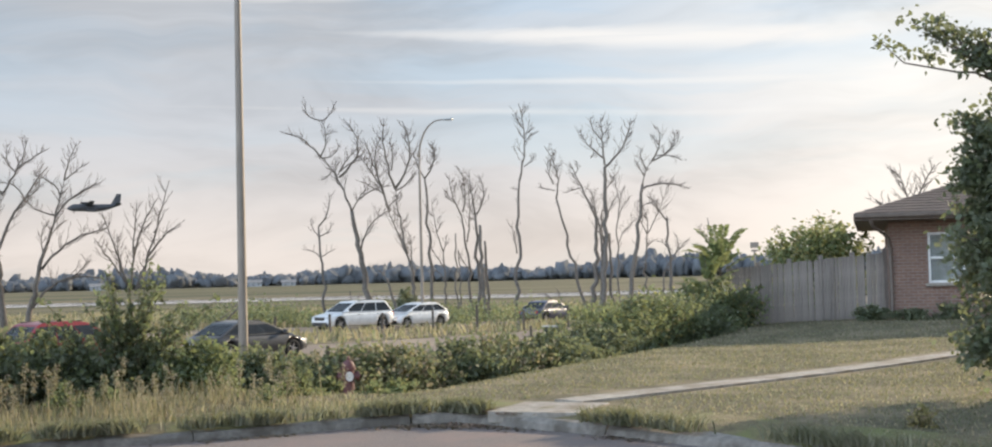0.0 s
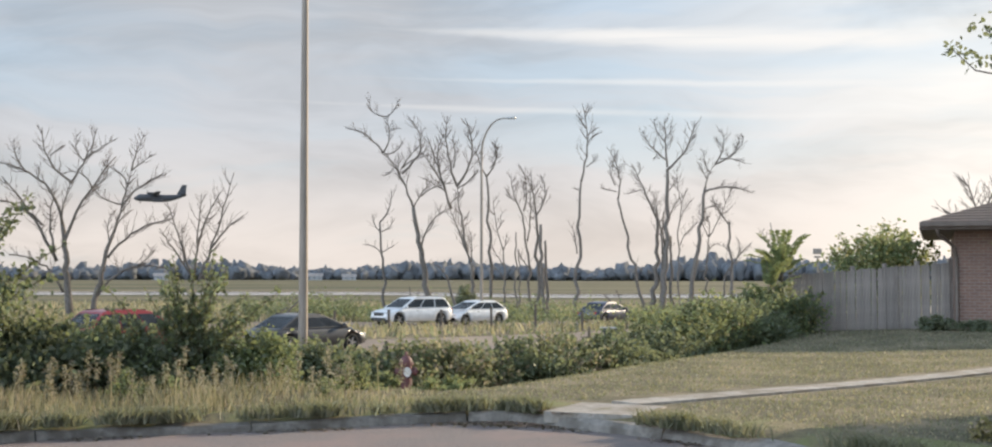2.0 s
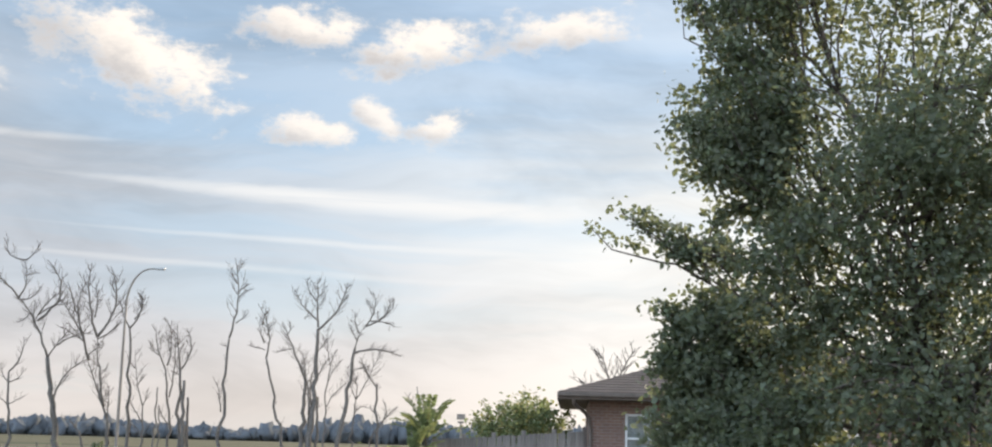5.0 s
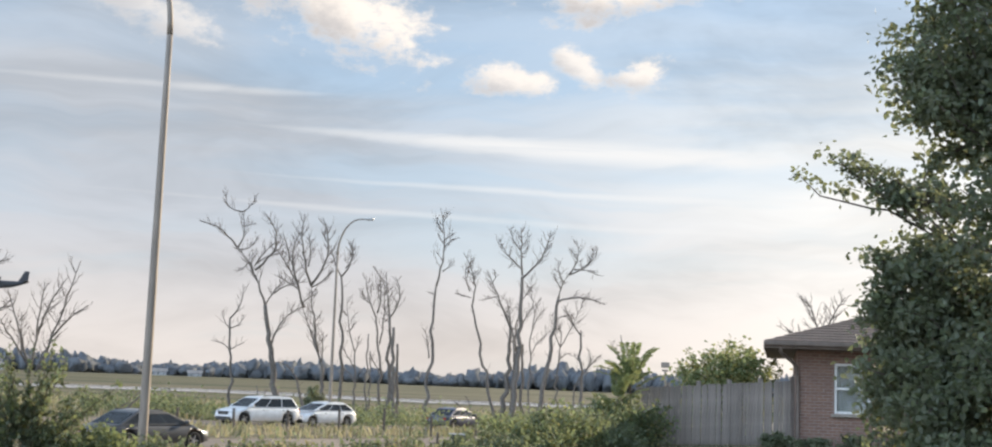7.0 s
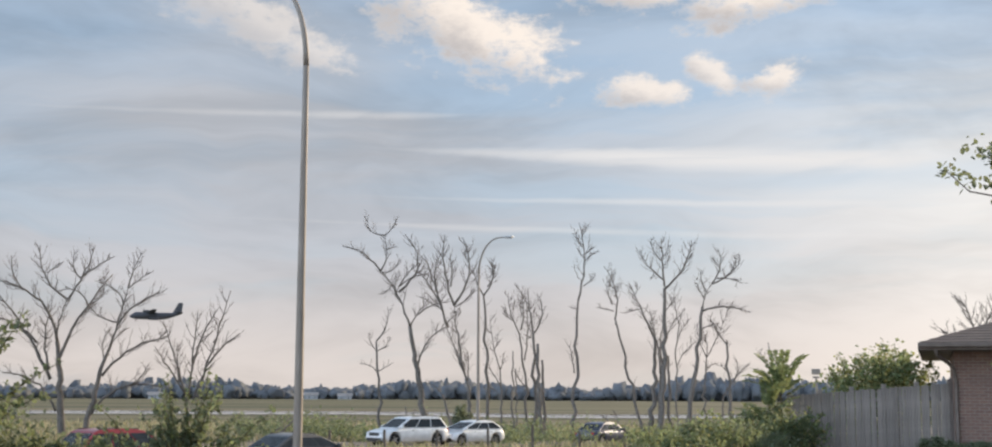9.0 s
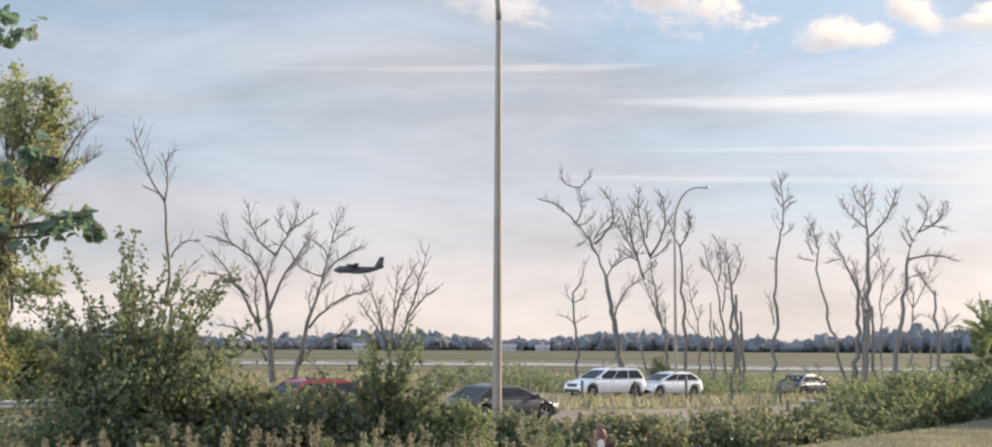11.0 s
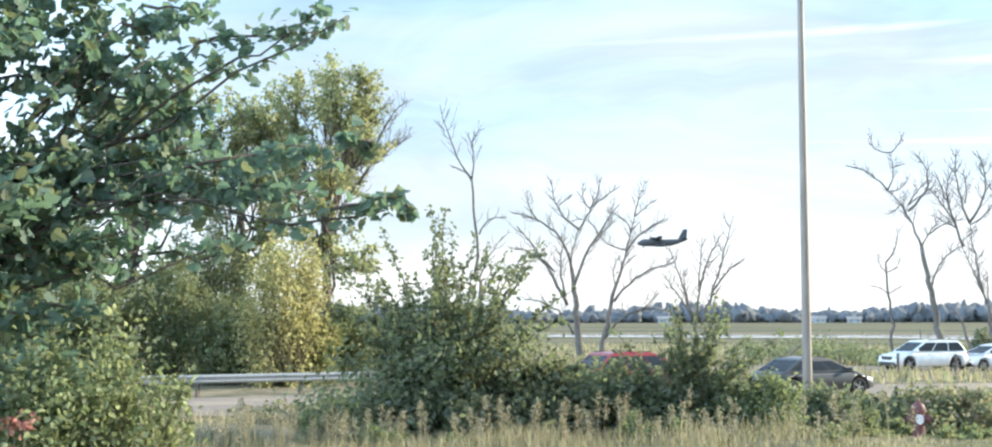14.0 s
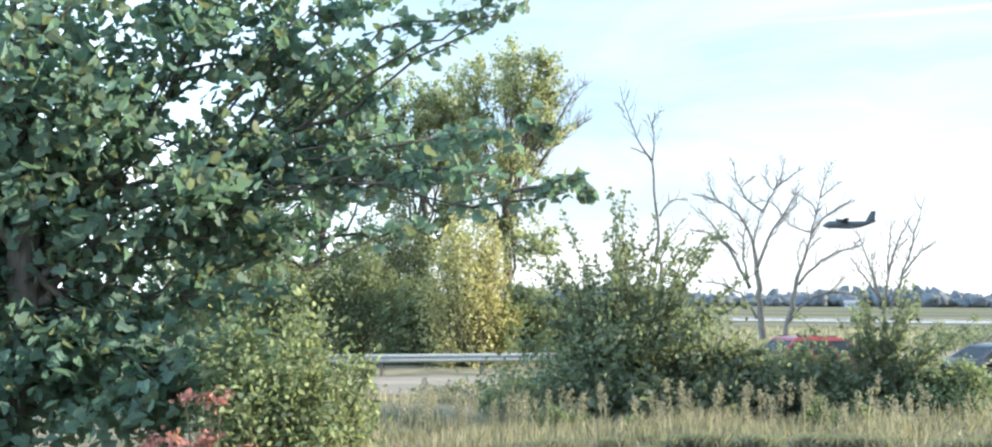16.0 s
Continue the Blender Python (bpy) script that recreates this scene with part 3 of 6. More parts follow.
def slab_path(name, label, a, b, width, count, lift=0.03):
    walkway = thing(name, label, "path", kind="structure")
    a, b = np.array(a, float), np.array(b, float)
    d = (b - a) / np.linalg.norm(b - a)
    n = np.array([-d[1], d[0]])
    long = np.linalg.norm(b - a) / count
    for i in range(count):
        p, q = a + d * (i * long + 0.008), a + d * ((i + 1) * long - 0.008)
        top, v = [], []
        for e in (p - n * width / 2, q - n * width / 2, q + n * width / 2, p + n * width / 2):
            top.append((e[0], e[1], float(lawn_level(*e)) + lift))
        inset = [tuple(np.array(k) - np.array([0, 0, 0.12])) for k in top]
        v = top + inset
        mesh_object("slab", v, [(0, 1, 2, 3), (4, 7, 6, 5), (0, 4, 5, 1), (1, 5, 6, 2), (2, 6, 7, 3), (3, 7, 4, 0)], CONCRETE, walkway)


slab_path("front_walk", "pale concrete slab walk crossing the lawn", (1.12, 15.12), (9.6, 22.3), 0.46, 9)
slab_path("kerb_ramp", "worn concrete apron behind the kerb", (0.64, 13.98), (1.10, 15.0), 1.0, 1, 0.022)


# ---- bare trees on the marsh ----
def dead_tree(bearing, dist, trunk, r, limbs, twigs):
    """A leafless tree. trunk: (sideways, up, bow); limbs: (start sideways, start height, sideways, up, bow)."""
    p = spot(bearing, dist)
    p.z = gz(p.x, p.y)
    rng = np.random.default_rng(int(bearing * 100) % 9973)
    text = "broken grey dead trunk standing in marsh grass" if not limbs else "leafless grey dead tree with crooked forking limbs"
    tree = thing("bare_tree", text, "tree", "bare trees on the marsh", at=p)
    turn = radians(bearing)
    right, deep, up = np.array([math.cos(turn), math.sin(turn), 0]), np.array([-math.sin(turn), math.cos(turn), 0]), np.array([0, 0, 1.0])

    def curve(x0, z0, dx, dz, bow, depth, n):
        t = np.linspace(0, 1, n)[:, None]
        size = math.hypot(dx, dz)
        side = (right * dz - up * dx) / size
        q = right * x0 + up * z0 + (right * dx + up * dz) * t + side * bow * 4 * t * (1 - t) + deep * depth * t * t
        return q + rng.normal(0, 0.011 * size, (n, 3)) * np.sin(np.pi * t)

    fine = Tubes()

    def sprays(q, rr, size, count):
        """Thin forking twigs along the outer part of a limb."""
        n = len(q)
        for k in range(count):
            f = 0.3 + 0.7 * (k + rng.random()) / count
            i = min(int(f * (n - 1)), n - 2)
            d = q[i + 1] - q[i]
            d = d / np.linalg.norm(d)
            side = right * rng.choice((-1, 1)) + deep * rng.normal(0, 0.7)
            d = d * 0.75 + side * rng.uniform(0.35, 0.8) + up * rng.uniform(0.0, 0.45)
            d /= np.linalg.norm(d)
            reach = min(1.9, 0.3 + size * rng.uniform(0.13, 0.28)) * (1.2 - 0.6 * f)
            w = curve_pts(rng, q[i], q[i] + d * reach, 6, 0.035, up * -0.07 * reach)
            fine.add(w, max(0.016, min(0.028, rr * 0.33)), 0.009, 4)
            for _ in range(rng.integers(2, 5)):
                j = rng.integers(1, 6)
                e = d + side * rng.normal(0, 0.45) + rng.normal(0, 0.3, 3) + up * 0.35
                e /= np.linalg.norm(e)
                fine.add(curve_pts(rng, w[j], w[j] + e * reach * rng.uniform(0.25, 0.55), 4, 0.06), 0.012, 0.006, 3)

    stem = Tubes()
    dx, dz, bow = trunk
    q = curve(0, -0.25, dx, dz + 0.25, bow, rng.normal(0, 0.05) * dz, 14)
    end = r * (0.62 if not limbs else 0.55)
    stem.add(q, r * 1.12, end, 8)
    stem.make("trunk", BARK_DEAD, tree)
    if twigs > 0.15:
        sprays(q, r * 0.3, dz * 0.3, int(4 * twigs))
    for x0, z0, ax, az, bend in limbs:
        size = math.hypot(ax, az)
        rr = min(r * 0.56, 0.025 + 0.016 * size)
        limb = Tubes()
        depth = rng.normal(0, 0.16) * size if z0 < dz + 0.4 else 0.0
        w = curve(x0, z0, ax, az, bend, depth, 10)
        limb.add(w, rr, max(0.016, rr * 0.3), 6)
        limb.make("limb", BARK_DEAD, tree)
        sprays(w, rr, size, int(2 + twigs * min(13, 3.2 + size * 2.4)))
    if fine.v:
        tagged(fine.make("twig_growth", TWIG, tree), kind="stuff")
    return tree


dead_tree(19.01, 90, (-0.6, 6.2, -0.01), 0.24, [(-0.6, 6.1, 0.6, 2.8, -0.21), (-0.0, 8.9, 1.5, 3.5, 0.16), (0.7, 10.3, 2.0, 1.4, -0.05), (0.7, 10.2, -0.4, 1.8, -0.3), (-0.5, 4.9, 3.2, 5.7, -0.27), (-0.6, 6.2, -3.9, 3.6, 1.05), (-0.0, 8.8, -1.9, 3.5, -0.62), (-1.4, 10.5, 0.8, 0.7, 0), (-0.9, 3.7, -3.4, 5.4, 0.25), (-1.8, 6.0, -3.0, 1.6, 0.4), (-1.0, 4.3, -0.0, 4.2, -0.34), (-2.8, 9.4, -0.8, 2.2, -0.26), (1.2, 8.5, -1.8, 0.9, 0.49), (-0.5, 1.7, -3.3, 2.4, 0.69), (1.4, 8.6, 0.6, 1.7, 0.44)], 1.2)
dead_tree(18.17, 88, (1.2, 5.4, -0.18), 0.19, [(1.2, 5.4, 1.1, 4.1, 0.05), (2.3, 9.5, 0.8, 2.4, -0.09), (0.9, 3.9, 3.9, 2.5, -0.51), (1.7, 7.1, 2.8, 2.2, -0.37), (1.3, 5.5, 1.1, 1.5, -0.2), (2.1, 8.4, -1.6, 1.4, 0.35), (1.7, 7.3, -1.8, 1.1, -0.24), (2.3, 9.5, 1.3, 1.1, 0.02), (0.3, 1.5, 4.4, 1.7, -0.93), (1.0, 4.9, 0.1, 1.9, -0.17), (2.7, 3.4, 1.0, 1.3, 0.19), (4.2, 6.1, 0.5, 0.7, 0)], 1.2)
dead_tree(14.02, 85, (-0.2, 2.8, 0.00), 0.16, [(-0.3, 2.8, -1.5, 4.6, 0.05), (-0.4, 3.0, -1.8, 2.7, 0.01), (-0.1, 2.8, 0.4, 5.0, -0.0), (0.3, 2.4, 2.0, 6.9, -0.03), (0.8, 4.3, 2.1, 2.3, -0.16), (0.1, 4.6, 1.5, 3.6, -0.17), (-0.7, 3.4, -0.2, 2.6, -0.01), (1.3, 6.0, 0.7, 1.5, 0.08), (0.1, 2.2, 1.4, 2.7, -0.24)], 0.7)
dead_tree(23.21, 72, (-0.6, 10.3, 0.07), 0.1, [(-0.6, 10.3, -1.7, 4.0, -0.29), (-0.6, 10.3, -0.2, 2.6, 0.16), (-0.5, 11.8, 0.6, 1.3, -0.32), (-0.2, 7.3, 1.5, 0.9, -0.39), (-0.6, 10.2, -1.1, 0.8, 0.2), (-0.2, 4.9, 1.3, 2.3, -0.13), (-2.1, 13.0, -0.4, 0.5, 0)], 0.6)
dead_tree(6.07, 100, (-0.4, 7.2, 0.01), 0.12, [(-0.4, 7.2, 0.8, 2.5, 0.33), (-0.3, 6.4, -0.7, 1.4, -0.15), (-0.3, 6.5, 0.9, 1.0, 0.23), (-0.3, 4.9, -1.3, 0.6, 0.18), (-0.3, 4.9, 1.0, 0.6, 0.01)], 0.5)
dead_tree(4.08, 102, (-1.4, 8.5, 0.00), 0.27, [(-1.4, 8.5, -2.3, 4.3, 0.27), (-3.7, 12.7, -2.9, 1.9, 0.41), (-3.7, 12.7, 0.2, 2.8, 0.32), (-3.4, 15.5, -1.3, 1.6, -0.65), (-3.4, 15.5, 0.8, 1.3, 0.15), (-3.3, 14.4, 0.8, 0.2, 0), (-2.4, 10.9, -0.1, 1.7, -0.14), (-2.3, 11.1, 0.4, 4.5, 1.25), (-2.3, 11.5, 1.5, 1.9, -0.12), (-2.2, 11.6, 2.1, 0.9, -0.23), (-1.4, 8.5, 1.4, 2.1, -0.05), (-0.8, 5.1, 2.3, 3.5, -0.62), (-0.8, 9.4, 2.3, 1.0, -0.21), (-3.6, 12.6, 1.3, 1.1, 0.37), (-2.9, 11.6, -0.8, -0.7, -0.13)], 1.1)
dead_tree(2.31, 104, (-0.1, 4.4, 0.13), 0.19, [(-0.1, 4.3, -1.7, 4.3, 0.03), (-1.7, 8.6, -1.9, 5.7, 0.06), (-0.4, 5.2, -0.8, 5.1, -0.12), (-1.2, 10.3, -0.8, 5.6, -0.38), (-1.2, 10.4, 0.6, 5.3, 0.85), (-2.2, 10.2, -1.9, 2.9, 0.14), (-2.6, 11.4, 0.4, 3.2, -0.3), (-1.5, 11.8, -0.1, 2.6, 0.14), (-1.2, 10.2, 1.6, 1.5, 0.17), (-0.1, 4.3, 0.0, 2.5, 0.03), (-1.8, 8.9, 1.2, 1.0, -0.08), (-0.1, 13.7, 0.0, 1.4, -0.32), (-2.1, 10.0, -1.8, 1.0, 0.02)], 1.3)
dead_tree(1.61, 106, (-0.2, 11.4, 0.19), 0.15, [(-0.2, 11.3, 0.6, 3.0, 0.44), (-0.2, 11.3, -0.9, 2.5, -0.14), (0.3, 12.7, 0.4, 0.9, 0), (0.1, 12.0, 0.4, 2.0, 0.32)], 1.0)
dead_tree(0.93, 104, (-0.1, 5.4, 0.03), 0.1, [(-0.1, 5.4, -0.8, 4.2, -0.14), (-0.1, 5.4, 0.2, 1.2, 0.09), (-0.1, 4.2, -1.1, 1.9, -0.02), (-0.1, 3.1, -1.0, 1.0, 0.22), (-0.6, 6.8, 0.4, 1.0, 0)], 0.7)
dead_tree(0.38, 103, (-0.1, 6.8, -0.05), 0.08, [], 0.1)
dead_tree(0.27, 104, (-0.1, 5.5, 0.04), 0.07, [], 0.1)
dead_tree(-0.16, 106, (-0.6, 8.4, 0.20), 0.12, [(-0.6, 8.3, -0.9, 3.3, -0.22), (-0.5, 8.6, -0.3, 3.7, 0.39), (-0.2, 6.2, 0.1, 4.9, 0.2), (-1.0, 9.3, -0.9, 1.1, -0.18), (-0.4, 9.7, -0.2, 1.3, 0), (-0.1, 4.1, -0.8, 1.4, -0.11)], 1.0)
dead_tree(-0.54, 104, (-0.2, 8.3, 0.06), 0.17, [(-0.2, 8.2, -0.4, 0.9, -0.12), (-0.2, 8.2, 0.3, 3.2, 0.57), (-0.2, 8.2, -0.4, 3.4, -0.06), (0.1, 9.0, 0.3, 0.4, 0), (-0.2, 7.8, -0.5, 0.3, 0)], 0.8)
dead_tree(-0.79, 103, (-0.3, 7.4, -0.03), 0.18, [], 0.1)
dead_tree(-0.92, 105, (-0.2, 6.2, 0.00), 0.14, [], 0.1)
dead_tree(-2.07, 98, (0.5, 10.3, 0.01), 0.14, [(0.5, 10.3, 0.1, 5.9, 0.4), (0.2, 5.0, -0.4, 2.1, 0.07), (0.9, 11.4, 0.9, 0.8, 0.04), (1.0, 13.2, 0.8, 0.7, -0.1), (0.9, 13.7, 0.8, 0.6, 0.0), (0.8, 15.0, 0.5, 0.9, -0.05), (0.8, 14.3, -0.5, 1.1, -0.04), (0.5, 9.6, -0.4, 0.2, 0)], 0.8)
dead_tree(-5.21, 104, (-2.3, 9.4, 0.04), 0.13, [(-2.3, 9.4, -0.8, 4.0, 0.5), (-2.3, 11.1, 0.3, 1.1, 0.0), (-2.4, 10.0, -1.3, 0.3, 0.02), (-2.7, 11.9, 0.2, 1.2, -0.02), (-2.5, 10.5, -0.4, 1.9, -0.14)], 0.9)
dead_tree(-5.24, 104, (0.7, 7.8, 0.28), 0.21, [(0.7, 7.7, -0.4, 2.4, 0.11), (0.7, 7.8, -1.9, 4.4, 0.02), (-0.2, 10.2, -1.4, -0.4, 0.06), (-0.8, 11.3, 0.1, 1.0, 0.15)], 0.8)
dead_tree(-5.67, 103, (0.7, 11.7, 0.26), 0.22, [(0.7, 11.6, 2.1, 3.7, 0.43), (0.7, 12.3, -1.9, 2.4, -0.23), (0.7, 11.8, -0.2, 3.8, 0.0), (0.5, 13.8, -0.8, 1.8, -0.2), (0.6, 14.1, 0.6, 0.9, 0.03), (0.8, 7.9, 0.8, 1.6, -0.05), (0.3, 5.1, -0.8, 4.3, 0.23), (2.4, 13.6, 0.4, 0.7, 0), (-0.1, 13.0, -0.1, -0.5, 0), (0.7, 9.9, 0.7, 1.1, 0.07)], 1.0)
dead_tree(-5.83, 105, (0.3, 6.4, -0.19), 0.17, [(0.2, 5.9, 0.2, 3.5, -0.25)], 0.4)
dead_tree(-6.18, 105, (-0.0, 6.6, 0.03), 0.14, [], 0.2)
dead_tree(-6.62, 112, (0.1, 9.5, -0.26), 0.08, [(0.1, 9.4, -0.4, 3.2, -0.14), (-0.1, 8.2, 1.0, 1.7, -0.04), (-0.1, 6.0, 1.5, 2.0, -0.19), (0.1, 9.6, 0.3, 1.0, 0)], 1.1)
dead_tree(-6.88, 102, (1.4, 10.2, -0.08), 0.19, [(1.4, 10.1, 0.7, 1.8, -0.14), (2.1, 11.9, 0.5, 2.7, 0.44), (2.1, 11.9, 1.9, 2.2, 0.51), (3.3, 12.6, 1.0, 1.5, 0.24), (1.3, 9.8, 3.6, -0.1, -0.43), (1.2, 8.4, 1.3, 0.5, -0.07), (1.6, 10.8, -0.6, 1.2, -0.09), (1.7, 11.3, -0.4, 1.7, -0.15), (2.5, 12.3, 1.9, -0.4, -0.19), (2.7, 13.1, -0.5, 0.8, 0)], 1.0)
dead_tree(-7.74, 113, (0.1, 6.7, -0.15), 0.09, [(0.1, 6.7, 1.9, 4.4, 0.17), (0.1, 6.7, -0.8, 2.9, -0.14), (0.0, 5.2, 0.9, 1.0, -0.27), (0.1, 6.8, -0.4, 2.4, 0.23), (1.1, 8.4, -0.3, 1.1, 0)], 1.3)
dead_tree(-8.81, 106, (-0.3, 7.7, -0.01), 0.14, [(-0.3, 7.5, -1.4, 2.3, -0.09), (-0.2, 5.0, -1.0, 0.9, 0.27), (-0.3, 7.0, 0.1, 0.8, 0)], 0.5)
dead_tree(-8.36, 110, (0.2, 3.5, -0.04), 0.1, [(0.2, 3.5, 2.0, 2.6, -0.11), (1.1, 4.8, 0.2, 1.7, 0.18), (0.2, 3.5, 0.5, 0.2, 0)], 0.9)
dead_tree(2.83, 96, (-1.0, 3.3, -0.02), 0.13, [(-0.9, 3.0, -1.5, 1.2, 0.23)], 0.3)
dead_tree(4.67, 96, (-0.6, 2.4, -0.05), 0.07, [(-0.4, 1.1, -0.5, -0.5, 0), (-0.3, 0.9, 0.6, 0.3, 0)], 0.2)
dead_tree(-10.52, 115, (-0.3, 8.0, 0.2), 0.07, [(-0.1, 4.0, 0.8, 2.2, 0.1), (-0.2, 5.5, -0.9, 1.8, 0.1)], 1.0)
dead_tree(-19.1, 60, (-0.3, 5.6, 0.1), 0.1, [(-0.1, 3.4, -1.8, 2.6, 0.3), (-0.2, 3.8, 1.6, 2.6, -0.3), (-0.3, 5.0, -0.8, 2.4, 0.1), (-0.3, 5.4, 0.9, 2.0, -0.1), (-0.2, 4.4, 2.4, 1.5, -0.3)], 1.6)
dead_tree(30.0, 64, (0.3, 7.2, 0.2), 0.11, [(0.3, 6.4, 3.4, 5.4, -0.5), (0.3, 7.0, 2.8, 6.4, -0.4), (1.6, 9.2, 2.6, 2.4, -0.3), (2.4, 11.0, 1.6, 2.4, -0.2), (0.3, 7.1, 1.4, 6.4, -0.2)], 1.6)
dead_tree(11.4, 76, (2.3, 1.5, 0.1), 0.09, [(1.2, 0.8, 0.9, 0.9, 0.1)], 0.5)
dead_tree(4.4, 97, (-1.5, 1.7, -0.1), 0.09, [(-0.8, 0.9, 0.3, 1.2, 0.1)], 0.5)
dead_tree(-4.6, 98, (-2.2, 2.0, 0.1), 0.08, [(-1.0, 1.0, -0.2, 1.3, 0.1)], 0.5)


# ---- street lamps ----
def street_lamp(place, arm_turn, label):
    """A tapered steel mast with a swept arm and a flat head."""
    top, reach = 11.6, 2.05
    lamp = thing("street_lamp", label, "street lamp", "street lamps along the road", at=place, turn=arm_turn)
    high = top - place.z
    rod(0.2, 0.2, (0, 0, 0), (0, 0, 0.12), 12, bm := rod(0.16, 0.15, (0, 0, 0.1), (0, 0, 0.5), 12))
    part("base", bm, STEEL, lamp)
    mast, arm = Tubes(), Tubes()
    bend = high - 2.3
    mast.add([(0, 0, z) for z in np.linspace(0.3, bend, 8)], 0.115, 0.07, 12)
    a = np.linspace(0, np.pi / 2, 12)
    arm.add([(reach * 0.72 * (1 - math.cos(t)), 0, bend + 2.3 * math.sin(t)) for t in a] + [(reach * 0.9, 0, high + 0.01)], 0.07, 0.04, 10)
    mast.make("mast", POLE, lamp)
    arm.make("arm", POLE, lamp)
    head = bmesh.new()
    box(0.62, 0.26, 0.1, (reach * 0.9 + 0.22, 0, high), 0.035, head)
    head = part("head", head, STEEL, lamp)
    part("lens", box(0.4, 0.2, 0.02, (reach * 0.9 + 0.27, 0, high - 0.058), 0.004), LENS, head)
    return lamp


LENS = plain("lamp_lens", (0.3, 0.3, 0.29), 0.5)
p = spot(9.54, 31.0)
p.z = gz(p.x, p.y) - 0.02
street_lamp(p, 140, "tall tapered grey steel street lamp behind the hedge")
p = spot(1.93, 85.0)
p.z = gz(p.x, p.y) - 0.02
street_lamp(p, -22, "tall grey street lamp on the road median")


# ---- vehicles ----
PAINTS = {}
TYRE = plain("tyre_rubber", (0.02, 0.02, 0.02), 0.85)
RIM = plain("alloy", (0.5, 0.5, 0.52), 0.3, 0.9)
GLASS = plain("tinted_glass", (0.06, 0.066, 0.074), 0.04, 0.0, 0.5)
TRIM = plain("black_trim", (0.02, 0.02, 0.021), 0.5)
HEADLIGHT = plain("headlight_lens", (0.75, 0.77, 0.8), 0.08, 0.2, 0.6)
TAIL = plain("tail_lamp_lens", (0.35, 0.02, 0.02), 0.15, 0.0, 0.6)


def paint(name, color):
    if name not in PAINTS:
        PAINTS[name] = plain(name, color, 0.35, 0.1, 0.4)
    return PAINTS[name]


def profile_mesh(name, pts, half, mat, parent, label="", bevel=0.03):
    """A closed side outline (x, z) drawn out to both sides; half gives the half width at a height."""
    bm = bmesh.new()
    l = [bm.verts.new((x, half(z), z)) for x, z in pts]
    r = [bm.verts.new((x, -half(z), z)) for x, z in pts]
    n = len(pts)
    bm.faces.new(l)
    bm.faces.new(list(reversed(r)))
    for i in range(n):
        bm.faces.new((l[i], r[i], r[(i + 1) % n], l[(i + 1) % n]))
    bmesh.ops.recalc_face_normals(bm, faces=bm.faces[:])
    sides = [e for e in bm.edges if abs(e.verts[0].co.y - e.verts[1].co.y) < 0.2 and e.calc_face_angle(0) > 0.5 and min(e.verts[0].co.z, e.verts[1].co.z) > 0.7]
    bmesh.ops.bevel(bm, geom=sides, offset=bevel, segments=2, affect="EDGES", profile=0.6)
    return part(name, bm, mat, parent, label, shade=False)


def wheel(parent, x, y, r):
    side = 1 if y > 0 else -1
    bm = bmesh.new()
    ring = [(r * 0.66, 0.09), (r * 0.9, 0.115), (r, 0.08), (r, -0.08), (r * 0.9, -0.115), (r * 0.66, -0.1)]
    n = 20
    vs = [[bm.verts.new((x + q * math.cos(k * 2 * math.pi / n), y + w * side, r + q * math.sin(k * 2 * math.pi / n))) for q, w in ring] for k in range(n)]
    for k in range(n):
        for j in range(len(ring)):
            a, b = vs[k], vs[(k + 1) % n]
            bm.faces.new((a[j], b[j], b[(j + 1) % 6], a[(j + 1) % 6]))
    bmesh.ops.recalc_face_normals(bm, faces=bm.faces[:])
    w = part("wheel", bm, TYRE, parent, shade=True)
    part("hub_well", rod(r * 0.67, r * 0.67, (x, y - 0.03 * side, r), (x, y + 0.0 * side, r), 18), TRIM, w)
    rim = rod(r * 0.16, r * 0.16, (x, y + 0.02 * side, r), (x, y + 0.1 * side, r), 10)
    for k in range(5):
        a = k * 2 * math.pi / 5
        m = Matrix.Translation((x, y + 0.06 * side, r)) @ Matrix.Rotation(a, 4, "Y") @ Matrix.Translation((r * 0.36, 0, 0)) @ Matrix.Diagonal((r * 0.62, 0.04, r * 0.16, 1))
        bmesh.ops.create_cube(rim, size=1.0, matrix=m)
    part("rim", rim, RIM, w)


def loft_body(mat, car, h, wide, low, wheels, keys):
    """The lower body: rounded sections along its length, raised into arches over the wheels."""
    xs = np.linspace(-h, h, 73)
    kx, kz = zip(*keys)
    v, f = [], []
    for x in xs:
        u = abs(x) / h
        w = wide / 2 * (1 - 0.17 * max(0, (u - 0.7) / 0.3) ** 2.4)
        top = float(np.interp(x, kx, kz))
        foot = low + 0.14 * max(0, (u - 0.86) / 0.14)
        for cx, r in wheels:
            if abs(x - cx) < r + 0.07:
                foot = max(foot, r + math.sqrt((r + 0.07) ** 2 - (x - cx) ** 2))
        foot = min(foot, top - 0.12)
        mid = foot + (top - foot) * 0.5
        side = [(0.84, foot), (0.975, foot + 0.03), (1.0, mid), (0.985, top - 0.13), (0.94, top - 0.03), (0.82, top)]
        v += [(x, -w * a, z) for a, z in side] + [(x, 0, top + 0.03)] + [(x, w * a, z) for a, z in reversed(side)]
    n = 13
    for i in range(len(xs) - 1):
        f += [(i * n + j, (i + 1) * n + j, (i + 1) * n + (j + 1) % n, i * n + (j + 1) % n) for j in range(n)]
    f += [tuple(range(n)), tuple(reversed(range((len(xs) - 1) * n, len(xs) * n)))]
    return mesh_object("body", v, f, mat, car, shade=True)


